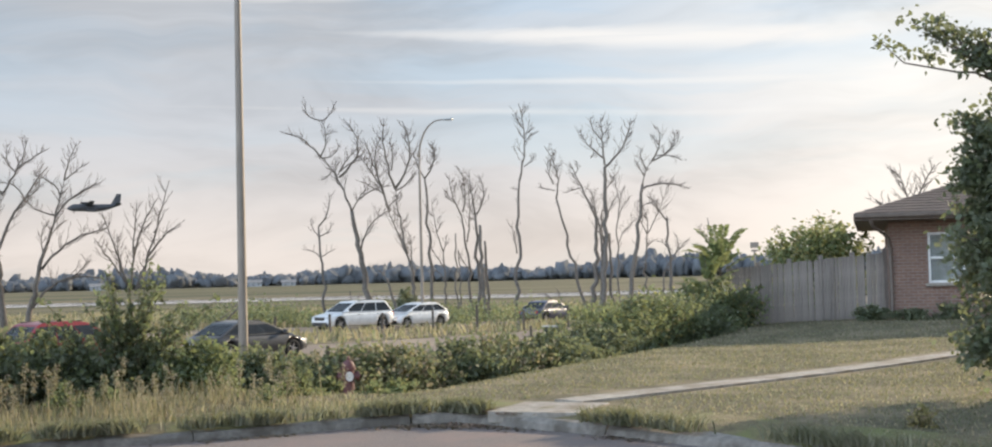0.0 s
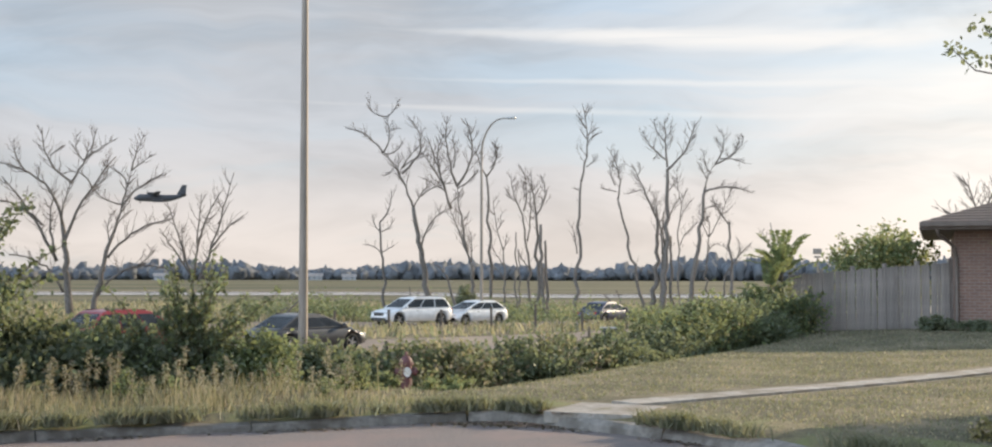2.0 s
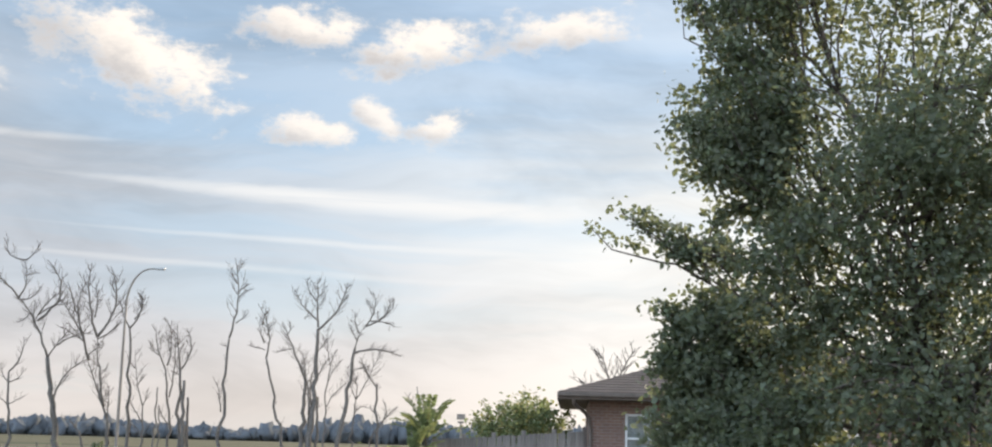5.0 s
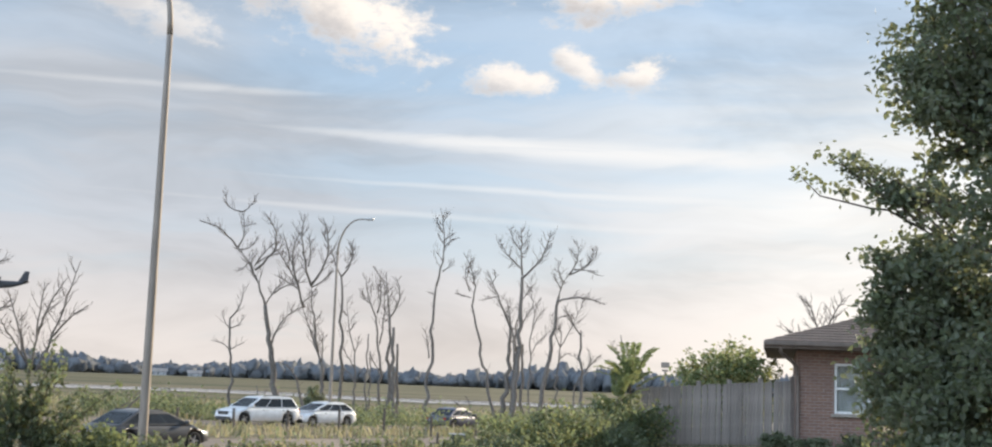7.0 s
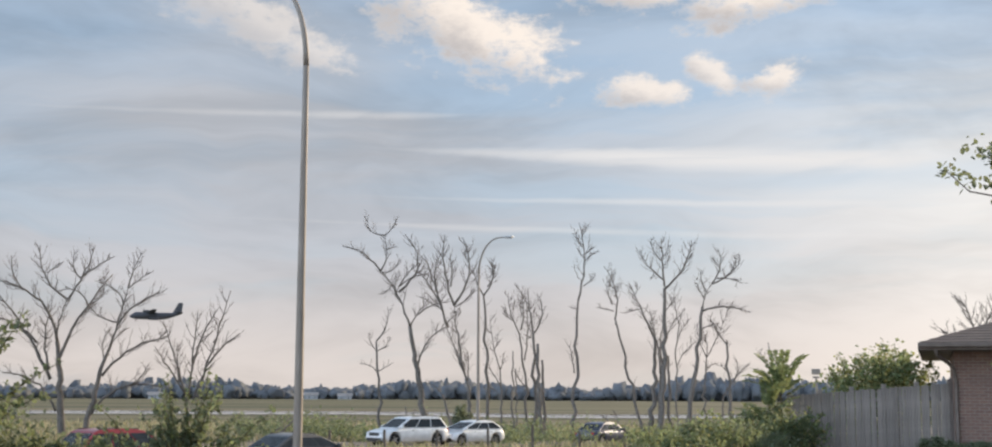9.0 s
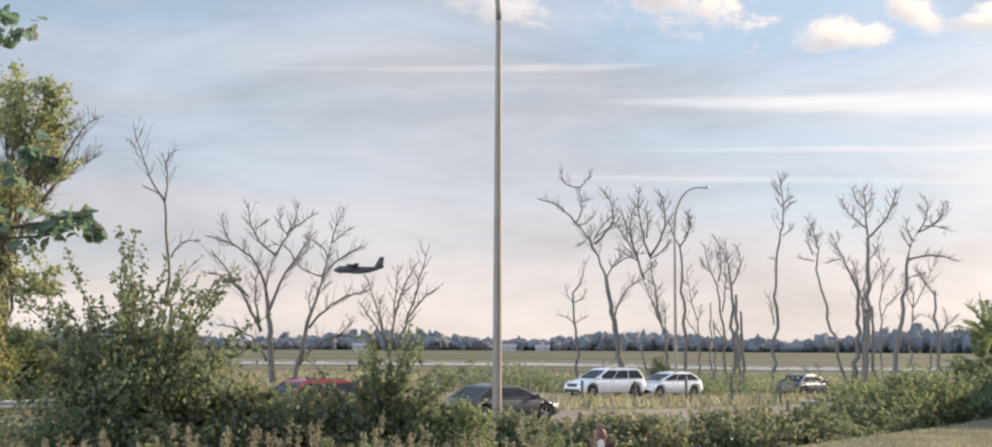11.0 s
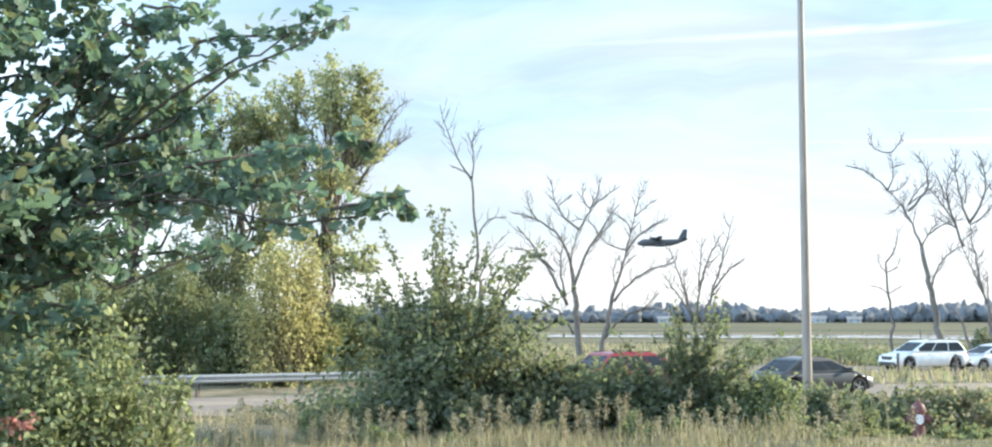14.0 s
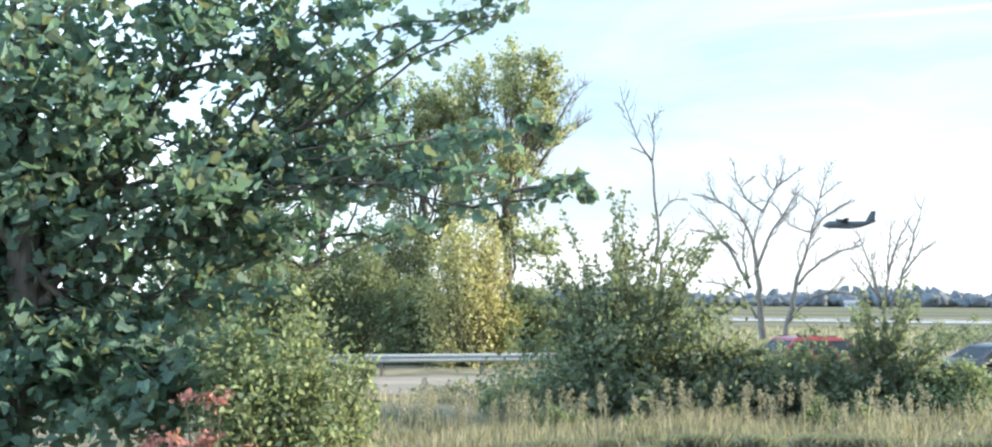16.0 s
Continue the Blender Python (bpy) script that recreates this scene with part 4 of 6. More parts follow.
def vehicle(name, label, category, place, heading, mat, long, wide, high, belt, roof, hood, r=0.34, boxy=0.0, bed=0.0, panes=3):
    """belt: height of the sills; roof: (rear foot, rear top, front top, front foot) of the cabin, from the rear; hood: height of the nose;
    bed: length of an open load bed behind the cabin."""
    car = thing(name, label, category, "vehicles on the road", at=place, turn=heading)
    h = long / 2
    xr, xf = -h + 0.19 * long, h - 0.175 * long
    low = 0.24
    keys = [(-h, 0.74), (-h + 0.05, belt - 0.1), (-h + 0.25, belt), (-h + roof[0] + 0.1, belt + 0.02), (-h + roof[3] - 0.1, belt), (-h + roof[3] + 0.25, belt - 0.03), (h - 0.75, hood + 0.02), (h - 0.3, hood - 0.06), (h - 0.1, hood - 0.15), (h, hood - 0.3)]
    loft_body(mat, car, h, wide, low, ((xr, r), (xf, r)), keys)
    cab = lambda z: wide / 2 * (0.945 - (0.17 - boxy * 0.06) * max(0, z - belt) / (high - belt))
    a, b, c, d = (-h + q for q in roof)
    cabin = [(a, belt), (b, high - 0.05), (b + 0.18, high), ((b + c) / 2, high + 0.04), (c - 0.2, high - 0.005), (c, high - 0.05), (d, belt)]
    profile_mesh("cabin", cabin, cab, mat, car, bevel=0.03)
    # side glass in panes between pillars
    z0, z1 = belt + 0.06, high - 0.12
    back = lambda z: a + (b - a) * (z - belt) / (high - 0.05 - belt) + 0.11
    front = lambda z: d + (c - d) * (z - belt) / (high - 0.05 - belt) - 0.13
    for s in (1, -1):
        cuts = np.linspace(0, 1, panes + 1)
        for i in range(panes):
            u0, u1 = cuts[i] + (0.012 if i else 0), cuts[i + 1] - (0.012 if i < panes - 1 else 0)
            bm = bmesh.new()
            q = []
            for u, z in ((u0, z0), (u1, z0), (u1, z1), (u0, z1)):
                lo, hi = back(z), front(z)
                q.append((lo + (hi - lo) * u, s * (cab(z) + 0.008), z))
            vs = [bm.verts.new(p) for p in q]
            face = bm.faces.new(vs if s < 0 else list(reversed(vs)))
            bmesh.ops.solidify(bm, geom=[face], thickness=0.01)
            part("side_window", bm, GLASS, car)
        for x, rr in ((xr, r), (xf, r)):
            wheel(car, x, s * (wide / 2 - 0.13), rr)
        part("mirror", box(0.12, 0.18, 0.13, (d - 0.35, s * (wide / 2 + 0.02), belt + 0.1), 0.03), mat, car)
        part("headlight", box(0.26, 0.36, 0.15, (h - 0.15, s * (wide / 2 - 0.36), hood - 0.2), 0.04), HEADLIGHT, car)
        part("tail_lamp", box(0.14, 0.22, 0.3 if belt > 0.95 else 0.17, (-h + 0.065, s * (wide / 2 - 0.27), belt - 0.2 + boxy * 0.15), 0.03), TAIL, car)
        for u in np.linspace(0.32, 0.7, 2):
            xx = a + (d - a) * u
            part("door_handle", box(0.2, 0.03, 0.03, (xx, s * (wide / 2 * 0.975), belt - 0.12), 0.008), TRIM, car)
    for x0, x1, nm in ((d, c, "windscreen"), (a, b, "rear_window")):
        sign = 1 if nm == "windscreen" else -1
        dx, dz = x1 - x0, high - 0.05 - belt
        q = []
        for u, e in ((0.1, 1), (0.1, -1), (0.9, -1), (0.9, 1)):
            z = belt + dz * u
            q.append((x0 + dx * u + sign * 0.012, e * (cab(z) - 0.1), z))
        bm = bmesh.new()
        vs = [bm.verts.new(p) for p in q]
        face = bm.faces.new(vs if sign < 0 else list(reversed(vs)))
        bmesh.ops.solidify(bm, geom=[face], thickness=0.008)
        part(nm, bm, GLASS, car)
    part("front_bumper", box(0.14, wide * 0.76, 0.2, (h - 0.05, 0, 0.4), 0.04), TRIM, car)
    part("grille", box(0.05, wide * 0.5, 0.2, (h - 0.012, 0, hood - 0.26), 0.015), TRIM, car)
    part("rear_bumper", box(0.14, wide * 0.76, 0.22, (-h + 0.05, 0, 0.42), 0.04), TRIM, car)
    part("number_plate", box(0.02, 0.5, 0.12, (-h - 0.045 + 0.0, 0, 0.62), 0.004), HEADLIGHT, car)
    if bed:
        for s in (1, -1):
            part("bed_side", box(bed, 0.07, 0.16, (-h + bed / 2 + 0.05, s * (wide / 2 - 0.09), belt + 0.08), 0.02), mat, car)
        part("tailgate", box(0.07, wide * 0.84, 0.5, (-h + 0.06, 0, belt - 0.08), 0.02), mat, car)
    else:
        for s in (1, -1):
            part("roof_rail", box((c - b) * 0.8, 0.03, 0.04, ((b + c) / 2, s * cab(high) * 0.9, high + 0.02), 0.01), TRIM, car)
    return car


def on_road(line, bearing, side=0.0):
    """Where a line of sight at that bearing meets the road line, moved sideways; with the road's direction there."""
    c = np.asarray(line, float)
    best = None
    for a, b in zip(c[:-1], c[1:]):
        for t in np.linspace(0, 1, 200):
            q = a + (b - a) * t
            d = (b - a) / np.linalg.norm(b - a)
            q = q + np.array([-d[1], d[0]]) * side
            e = abs(math.degrees(math.atan2(-q[0], q[1])) - bearing)
            if best is None or e < best[0]:
                best = (e, q, math.degrees(math.atan2(d[1], d[0])))
    q = best[1]
    return Vector((q[0], q[1], float(plain_level(q[0], q[1])) + 0.05)), best[2]


WHITE = paint("white_paint", (0.72, 0.73, 0.74))
p, a = on_road(FAR_ROAD, 4.9, -1.8)
vehicle("suv", "white seven-seat utility car driving on the far carriageway", "car", p, a + 180, WHITE, 4.95, 1.92, 1.68, 1.02, (0.14, 0.6, 2.9, 3.95), 0.96, 0.37, 0.2)
p, a = on_road(FAR_ROAD, 2.25, -1.8)
vehicle("hatchback", "white hatchback car following on the far carriageway", "car", p, a + 180, WHITE, 4.45, 1.82, 1.5, 0.95, (0.15, 0.95, 2.45, 3.75), 0.84, 0.34)
p, a = on_road(NEAR_ROAD, 9.4, -1.8)
vehicle("sedan", "dark grey sedan on the near carriageway", "car", p, a, paint("dark_grey_paint", (0.05, 0.053, 0.06)), 4.85, 1.86, 1.45, 0.93, (0.5, 1.35, 2.75, 3.9), 0.82, 0.34)
p, a = on_road(FAR_ROAD, -3.4, -1.8)
vehicle("sedan", "dark blue sedan on the far carriageway", "car", p, a, paint("dark_blue_paint", (0.045, 0.055, 0.10)), 4.85, 1.86, 1.45, 0.93, (0.5, 1.35, 2.75, 3.9), 0.82, 0.34)
p, a = on_road(NEAR_ROAD, 16.6, -1.8)
vehicle("suv", "red compact utility car behind roadside shrubs", "car", p, a, paint("red_paint", (0.25, 0.02, 0.03)), 4.6, 1.85, 1.66, 1.04, (0.14, 0.75, 2.6, 3.6), 0.98, 0.37)


# ---- guard rail ----
def guard_rail():
    rail = thing("guard_rail", "galvanized steel guard rail beside the road", "guard rail")
    c = np.array([on_road(NEAR_ROAD, b, 5.6)[0] for b in np.linspace(50, 17, 34)])
    prof = [(0.0, -0.155), (0.05, -0.1), (0.05, -0.06), (0.0, -0.02), (0.0, 0.02), (0.05, 0.06), (0.05, 0.1), (0.0, 0.155)]
    d = np.gradient(c, axis=0)
    d /= np.linalg.norm(d, axis=1)[:, None]
    n = np.stack([d[:, 1], -d[:, 0]], 1)
    v = [(q[0] + n[i, 0] * (u + off), q[1] + n[i, 1] * (u + off), q[2] + 0.58 + z) for i, q in enumerate(c) for off in (0, -0.02) for u, z in prof]
    f = []
    for i in range(len(c) - 1):
        for s in (0, 8):
            for j in range(7):
                f.append((i * 16 + s + j, i * 16 + s + j + 1, (i + 1) * 16 + s + j + 1, (i + 1) * 16 + s + j))
        f.append((i * 16, i * 16 + 8, (i + 1) * 16 + 8, (i + 1) * 16))
        f.append((i * 16 + 7, i * 16 + 15, (i + 1) * 16 + 15, (i + 1) * 16 + 7))
    mesh_object("beam", v, f, STEEL, rail)
    t = np.concatenate([[0], np.cumsum(np.linalg.norm(np.diff(c, axis=0), axis=1))])
    for s in np.arange(1, t[-1], 3.8):
        q = [np.interp(s, t, c[:, k]) for k in range(3)]
        k = int(np.searchsorted(t, s)) - 1
        bm = box(0.1, 0.14, 0.95, (q[0] - n[k, 0] * 0.1, q[1] - n[k, 1] * 0.1, q[2] + 0.27), 0.01)
        part("post", bm, BARK, rail)


guard_rail()

# ---- posts on the median, a utility box, the hydrant ----
for b, d, h in ((8.2, 74, 0.95), (5.9, 74, 1.05), (3.66, 74, 1.1), (-0.4, 73, 1.5), (1.5, 78, 1.2), (-2.4, 76, 1.1), (10.6, 70, 0.9), (-4.3, 80, 1.2)):
    p = spot(b, d)
    p.z = gz(p.x, p.y)
    post = thing("marker_post", "dark weathered short wooden post in grass", "post", "posts along the road", at=p)
    part("post", box(0.14, 0.14, h + 0.2, (0, 0, h / 2 - 0.1), 0.02), BARK, post)
    part("cap", box(0.17, 0.17, 0.05, (0, 0, h + 0.02), 0.015), BARK, post)
p = spot(-3.6, 68)
p.z = gz(p.x, p.y)
ub = thing("utility_box", "low dark green metal utility box in grass", "utility box", at=p)
part("case", box(0.9, 0.6, 0.5, (0, 0, 0.22), 0.04), TRIM, ub)
part("lid", box(0.98, 0.68, 0.07, (0, 0, 0.5), 0.02), STEEL, ub)

HYDRANT_RED = material("hydrant_red", (0.10, 0.04, 0.042), (0.16, 0.06, 0.06), 12, 0.6, bump=0.2)
HYDRANT_WHITE = material("hydrant_white", (0.6, 0.58, 0.55), (0.75, 0.73, 0.7), 12, 0.6, bump=0.2)


def hydrant():
    p = spot(5.15, 20.0)
    p.z = gz(p.x, p.y)
    h = thing("fire_hydrant", "faded red fire hydrant with white caps in weeds", "fire hydrant", at=p, turn=12)
    h.scale = (0.74, 0.74, 0.95)
    bm = rod(0.12, 0.11, (0, 0, -0.05), (0, 0, 0.52), 16)
    rod(0.17, 0.17, (0, 0, 0.08), (0, 0, 0.12), 16, bm)
    rod(0.15, 0.15, (0, 0, 0.5), (0, 0, 0.54), 16, bm)
    part("barrel", bm, HYDRANT_RED, h, shade=False)
    bm = bmesh.new()
    bmesh.ops.create_uvsphere(bm, u_segments=16, v_segments=8, radius=0.13, matrix=Matrix.Translation((0, 0, 0.54)) @ Matrix.Diagonal((1, 1, 0.9, 1)))
    rod(0.03, 0.03, (0, 0, 0.62), (0, 0, 0.71), 5, bm)
    part("bonnet", bm, HYDRANT_RED, h, shade=True)
    for x, y, r in ((0, -1, 0.075), (1, 0, 0.07), (-1, 0, 0.07)):
        bm = rod(r * 0.8, r * 0.8, (x * 0.08, y * 0.08, 0.4), (x * 0.17, y * 0.17, 0.4), 14)
        nozzle = part("nozzle", bm, HYDRANT_RED, h)
        bm = rod(r, r, (x * 0.165, y * 0.165, 0.4), (x * 0.215, y * 0.215, 0.4), 14)
        rod(0.02, 0.02, (x * 0.21, y * 0.21, 0.4), (x * 0.25, y * 0.25, 0.4), 5, bm)
        part("cap", bm, HYDRANT_WHITE if y else HYDRANT_RED, nozzle, "white painted cap" if y else "")


hydrant()


# ---- the brick house, its fence and planting ----
def brick_material():
    mat = bpy.data.materials.new("brick")
    mat.use_nodes = True
    g = Graph(mat.node_tree)
    shader = mat.node_tree.nodes["Principled BSDF"]
    place = g.add("ShaderNodeTexCoord").outputs["Object"]
    split = g.add("ShaderNodeSeparateXYZ")
    g.put(split.inputs[0], place)
    flat = g.vec(g.math("ADD", split.outputs[0], split.outputs[1]), split.outputs[2], 0.0)
    brick = g.add("ShaderNodeTexBrick")
    g.put(brick.inputs["Vector"], flat)
    for key, value in (("Scale", 1.0), ("Mortar Size", 0.006), ("Brick Width", 0.21), ("Row Height", 0.075), ("Bias", -0.1)):
        brick.inputs[key].default_value = value
    brick.inputs["Color1"].default_value = (0.19, 0.112, 0.088, 1)
    brick.inputs["Color2"].default_value = (0.245, 0.145, 0.11, 1)
    brick.inputs["Mortar"].default_value = (0.30, 0.27, 0.24, 1)
    worn = g.mix(g.step(g.noise(place, 1.5, 5.0), 0.4, 0.75, 0.0, 0.5), brick.outputs[0], (0.17, 0.11, 0.09))
    g.put(shader.inputs["Base Color"], worn)
    shader.inputs["Roughness"].default_value = 0.9
    relief = g.add("ShaderNodeBump")
    relief.inputs["Distance"].default_value = 0.008
    g.put(relief.inputs["Height"], g.math("SUBTRACT", 1.0, brick.outputs["Fac"]))
    g.put(shader.inputs["Normal"], relief.outputs[0])
    return mat


SHINGLE = material("shingle", (0.10, 0.075, 0.065), (0.18, 0.135, 0.115), 22, 0.95, bump=0.5, stretch=(1, 1, 5), patch=(0.09, 0.07, 0.06))
FASCIA = material("brown_fascia", (0.10, 0.075, 0.06), (0.15, 0.115, 0.095), 4, 0.6, bump=0.1)
WINDOW_WHITE = material("window_white", (0.66, 0.66, 0.65), (0.8, 0.8, 0.79), 8, 0.5, bump=0.05)
PANE = plain("window_pane", (0.75, 0.78, 0.78), 0.04, 0.0, 0.3, transmission=0.85)
CURTAIN = material("curtain", (0.42, 0.42, 0.40), (0.6, 0.6, 0.58), 10, 0.9, stretch=(6, 6, 0.3))


def pierced_wall(long, thick, z0, z1, holes):
    """One slab from x = 0 to long with rectangular openings through it."""
    xs = sorted({0, long, *(h[0] for h in holes), *(h[1] for h in holes)})
    zs = sorted({z0, z1, *(h[2] for h in holes), *(h[3] for h in holes)})
    solid = {(i, j) for i in range(len(xs) - 1) for j in range(len(zs) - 1)
             if not any(h[0] <= (xs[i] + xs[i + 1]) / 2 <= h[1] and h[2] <= (zs[j] + zs[j + 1]) / 2 <= h[3] for h in holes)}
    bm = bmesh.new()
    v = {(i, j, k): bm.verts.new((xs[i], k * thick, zs[j])) for i in range(len(xs)) for j in range(len(zs)) for k in (0, 1)}
    for i, j in solid:
        bm.faces.new([v[q] for q in ((i, j, 0), (i + 1, j, 0), (i + 1, j + 1, 0), (i, j + 1, 0))])
        bm.faces.new([v[q] for q in ((i, j, 1), (i, j + 1, 1), (i + 1, j + 1, 1), (i + 1, j, 1))])
        for (di, dj), (a, b) in (((-1, 0), ((i, j), (i, j + 1))), ((1, 0), ((i + 1, j), (i + 1, j + 1))), ((0, -1), ((i, j), (i + 1, j))), ((0, 1), ((i, j + 1), (i + 1, j + 1)))):
            if (i + di, j + dj) not in solid:
                bm.faces.new([v[(*a, 0)], v[(*b, 0)], v[(*b, 1)], v[(*a, 1)]])
    bmesh.ops.recalc_face_normals(bm, faces=bm.faces[:])
    return bm


def make_house():
    """Local x runs along the wall that faces the street, y goes back from it."""
    p = spot(-17.75, 33.0, 0.25)
    house = thing("house", "low red-brick house with brown hipped shingle roof", "house", at=p, turn=-17)
    L, D, H, t = 11.0, 8.5, 2.45, 0.25
    brick = brick_material()
    w0, w1, s0, s1 = 0.88, 1.72, 0.92, 2.12
    bm = pierced_wall(L, t, -0.4, H, ((w0, w1, s0, s1), (5.2, 6.6, 0.95, 2.1)))
    part("front_wall", bm, brick, house, "red brick wall with worn mortar")
    bm = bmesh.new()
    box(t, D - 2 * t, H + 0.4, (t / 2, D / 2, H / 2 - 0.2), 0, bm)
    part("side_wall", bm, brick, house)
    bm = bmesh.new()
    box(t, D - 2 * t, H + 0.4, (L - t / 2, D / 2, H / 2 - 0.2), 0, bm)
    part("side_wall", bm, brick, house)
    bm = bmesh.new()
    box(L, t, H + 0.4, (L / 2, D - t / 2, H / 2 - 0.2), 0, bm)
    part("rear_wall", bm, brick, house)
    # hipped roof with overhang
    o, z0, rise = 0.75, H - 0.02, 1.75
    e = [(-o, -o, z0 + 0.16), (L + o, -o, z0 + 0.16), (L + o, D + o, z0 + 0.16), (-o, D + o, z0 + 0.16)]
    m = D / 2
    ridge = [(m, m, z0 + rise), (L - m, m, z0 + rise)]
    roof = mesh_object("roof", e + ridge, [(0, 1, 5, 4), (1, 2, 5), (2, 3, 4, 5), (3, 0, 4), (3, 2, 1, 0)], SHINGLE, house, "brown weathered shingle roof")
    # rows of shingles standing slightly proud on the street side and the end
    bm = bmesh.new()
    rows = 22
    for a, b, c, d in ((e[0], e[1], ridge[1], ridge[0]), (e[3], e[0], ridge[0], ridge[0])):
        a, b, c, d = (Vector(q) for q in (a, b, c, d))
        n = (b - a).cross(d - a).normalized()
        for i in range(rows):
            u, w = i / rows, (i + 1) / rows
            q = [a.lerp(d, u) + n * 0.022, b.lerp(c, u) + n * 0.022, b.lerp(c, w) + n * 0.005, a.lerp(d, w) + n * 0.005]
            q2 = [a.lerp(d, u) + n * 0.002, b.lerp(c, u) + n * 0.002]
            vs = [bm.verts.new(k) for k in q]
            lo = [bm.verts.new(k) for k in q2]
            if (q[2] - q[3]).length > 0.01:
                bm.faces.new(vs)
            else:
                bm.faces.new(vs[:3])
            bm.faces.new((lo[0], lo[1], vs[1], vs[0]))
    tagged(part("shingles", bm, SHINGLE, roof), kind="stuff")
    bm = bmesh.new()
    box(L + 2 * o + 0.04, 0.03, 0.17, (L / 2, -o - 0.018, z0 + 0.075), 0, bm)
    part("fascia", bm, FASCIA, house)
    part("fascia", box(0.03, D + 2 * o, 0.17, (-o - 0.018, D / 2, z0 + 0.075), 0), FASCIA, house)
    part("soffit", box(L + 2 * o, D + 2 * o, 0.02, (L / 2, D / 2, z0 + 0.005), 0), FASCIA, house)
    bm = bmesh.new()
    box(L + 2 * o + 0.06, 0.1, 0.1, (L / 2, -o - 0.086, z0 + 0.1), 0.02, bm)
    part("gutter", bm, FASCIA, house)
    pipe = Tubes()
    pipe.add([(-o + 0.35, -o + 0.0, z0 + 0.02), (-o + 0.38, -o + 0.1, z0 - 0.12), (-0.12, -0.18, z0 - 0.3), (-0.02, -0.06, z0 - 0.42), (0.03, -0.05, z0 - 0.7), (0.03, -0.05, 0.15), (0.03, -0.2, 0.05)], 0.045, 0.045, 8)
    pipe.make("downspout", FASCIA, house)

    def window(x0, x1, z0, z1):
        cx, cz, w, h = (x0 + x1) / 2, (z0 + z1) / 2, x1 - x0, z1 - z0
        bm = bmesh.new()
        for sx in (-1, 1):
            box(0.055, 0.1, h - 0.006, (cx + sx * (w / 2 - 0.031), 0.07, cz), 0.006, bm)
        for zz in (z0 + 0.031, z1 - 0.031, cz):
            box(w - 0.12, 0.09, 0.055, (cx, 0.07, zz), 0.006, bm)
        win = part("window", bm, WINDOW_WHITE, house, "white double-hung window")
        for zz in (z0 + h * 0.27, z1 - h * 0.27):
            part("pane", box(w - 0.12, 0.012, h / 2 - 0.08, (cx, 0.08, zz), 0), PANE, win)
        part("sill", box(w + 0.14, 0.14, 0.07, (cx, -0.02, z0 - 0.037), 0.01), CONCRETE, win)
        part("curtain", box(w - 0.1, 0.015, h * 0.94, (cx, 0.17, cz), 0), CURTAIN, win)

    window(w0, w1, s0, s1)
    window(5.2, 6.6, 0.95, 2.1)


make_house()


def make_fence():
    """Tall board fence: posts, rails and single boards."""
    a, b = spot(-11.15, 34.0), spot(-17.55, 33.3)
    fence = thing("board_fence", "tall weathered grey wooden board fence", "fence")
    n = 52
    rng = np.random.default_rng(9)
    d = (b - a).normalized()
    side = Vector((-d.y, d.x, 0))
    turn = math.atan2(d.y, d.x)
    gap = (b - a).length / n
    shared = []
    for k in range(6):
        bm = box(gap * 0.94, 0.022, 1.84, (0, 0, 0.92), 0.004)
        me = bpy.data.meshes.new("board")
        bm.to_mesh(me)
        bm.free()
        me.materials.append(WOOD)
        shared.append(me)
    for i in range(n):
        q = a.lerp(b, (i + 0.5) / n)
        ob = new("board", shared[i % 6])
        ob.parent = fence
        ob.matrix_basis = Matrix.Translation((q.x + rng.normal(0, 0.004), q.y, -0.22 + 0.3 * i / n + rng.normal(0, 0.008))) @ Matrix.Rotation(turn + rng.normal(0, 0.02), 4, "Z") @ Matrix.Rotation(rng.normal(0, 0.005), 4, "Y")
    for i in range(6):
        q = a.lerp(b, i / 5) - side * (-0.06)
        part("fence_post", box(0.1, 0.1, 2.0, (q.x, q.y, 0.72 + 0.3 * i / 5), 0.01), WOOD, fence)
    for i in (0.28, 0.68):
        q = a.lerp(b, i) - side * 0.045
        part("batten", box(0.09, 0.03, 1.85, (q.x, q.y, 0.70 + 0.3 * i), 0.008), WOOD, fence)
    for z in (0.1, 1.35):
        bm = bmesh.new()
        va, vb = a + side * 0.03 + Vector((0, 0, z)), b + side * 0.03 + Vector((0, 0, z + 0.3))
        rod(0.04, 0.04, va, vb, 4, bm)
        part("fence_rail", bm, WOOD, fence)


make_fence()


# ---- planting ----
def place_shrub(name, label, bearing, dist, top, width, stems, leaves, size, mats, seed, sink=0.05, **more):
    """A shrub that stands on the ground and reaches up to the level top."""
    p = spot(bearing, dist)
    p.z = gz(p.x, p.y) - sink
    return shrub(name, label, p, top - p.z, width, stems, leaves, size, mats, seed, **more)


MIXED = [(LEAF_DARK, 0.5), (LEAF_MID, 0.35), (LEAF_LIGHT, 0.15)]
wand_shrub("elm_shrub", "tall dark green shrub with upright leafy wands", 25.0, 17.9, 3.3, 4.0, 2.4, 46, 0.072, [(LEAF_DARK, 0.5), (LEAF_MID, 0.35), (LEAF_LIGHT, 0.15)], 21, 7500)
for k, (b, d, top, w) in enumerate(((22.6, 17.5, 0.95, 2.0), (26.2, 17.6, 0.8, 1.5), (20.6, 17.9, 1.15, 1.7))):
    place_shrub("shrub", "dark green low shrub beneath taller wands", b, d, top, w, 26, 7000, 0.08, [(LEAF_DARK, 0.7), (LEAF_MID, 0.3)], 140 + k, fill=0.65)
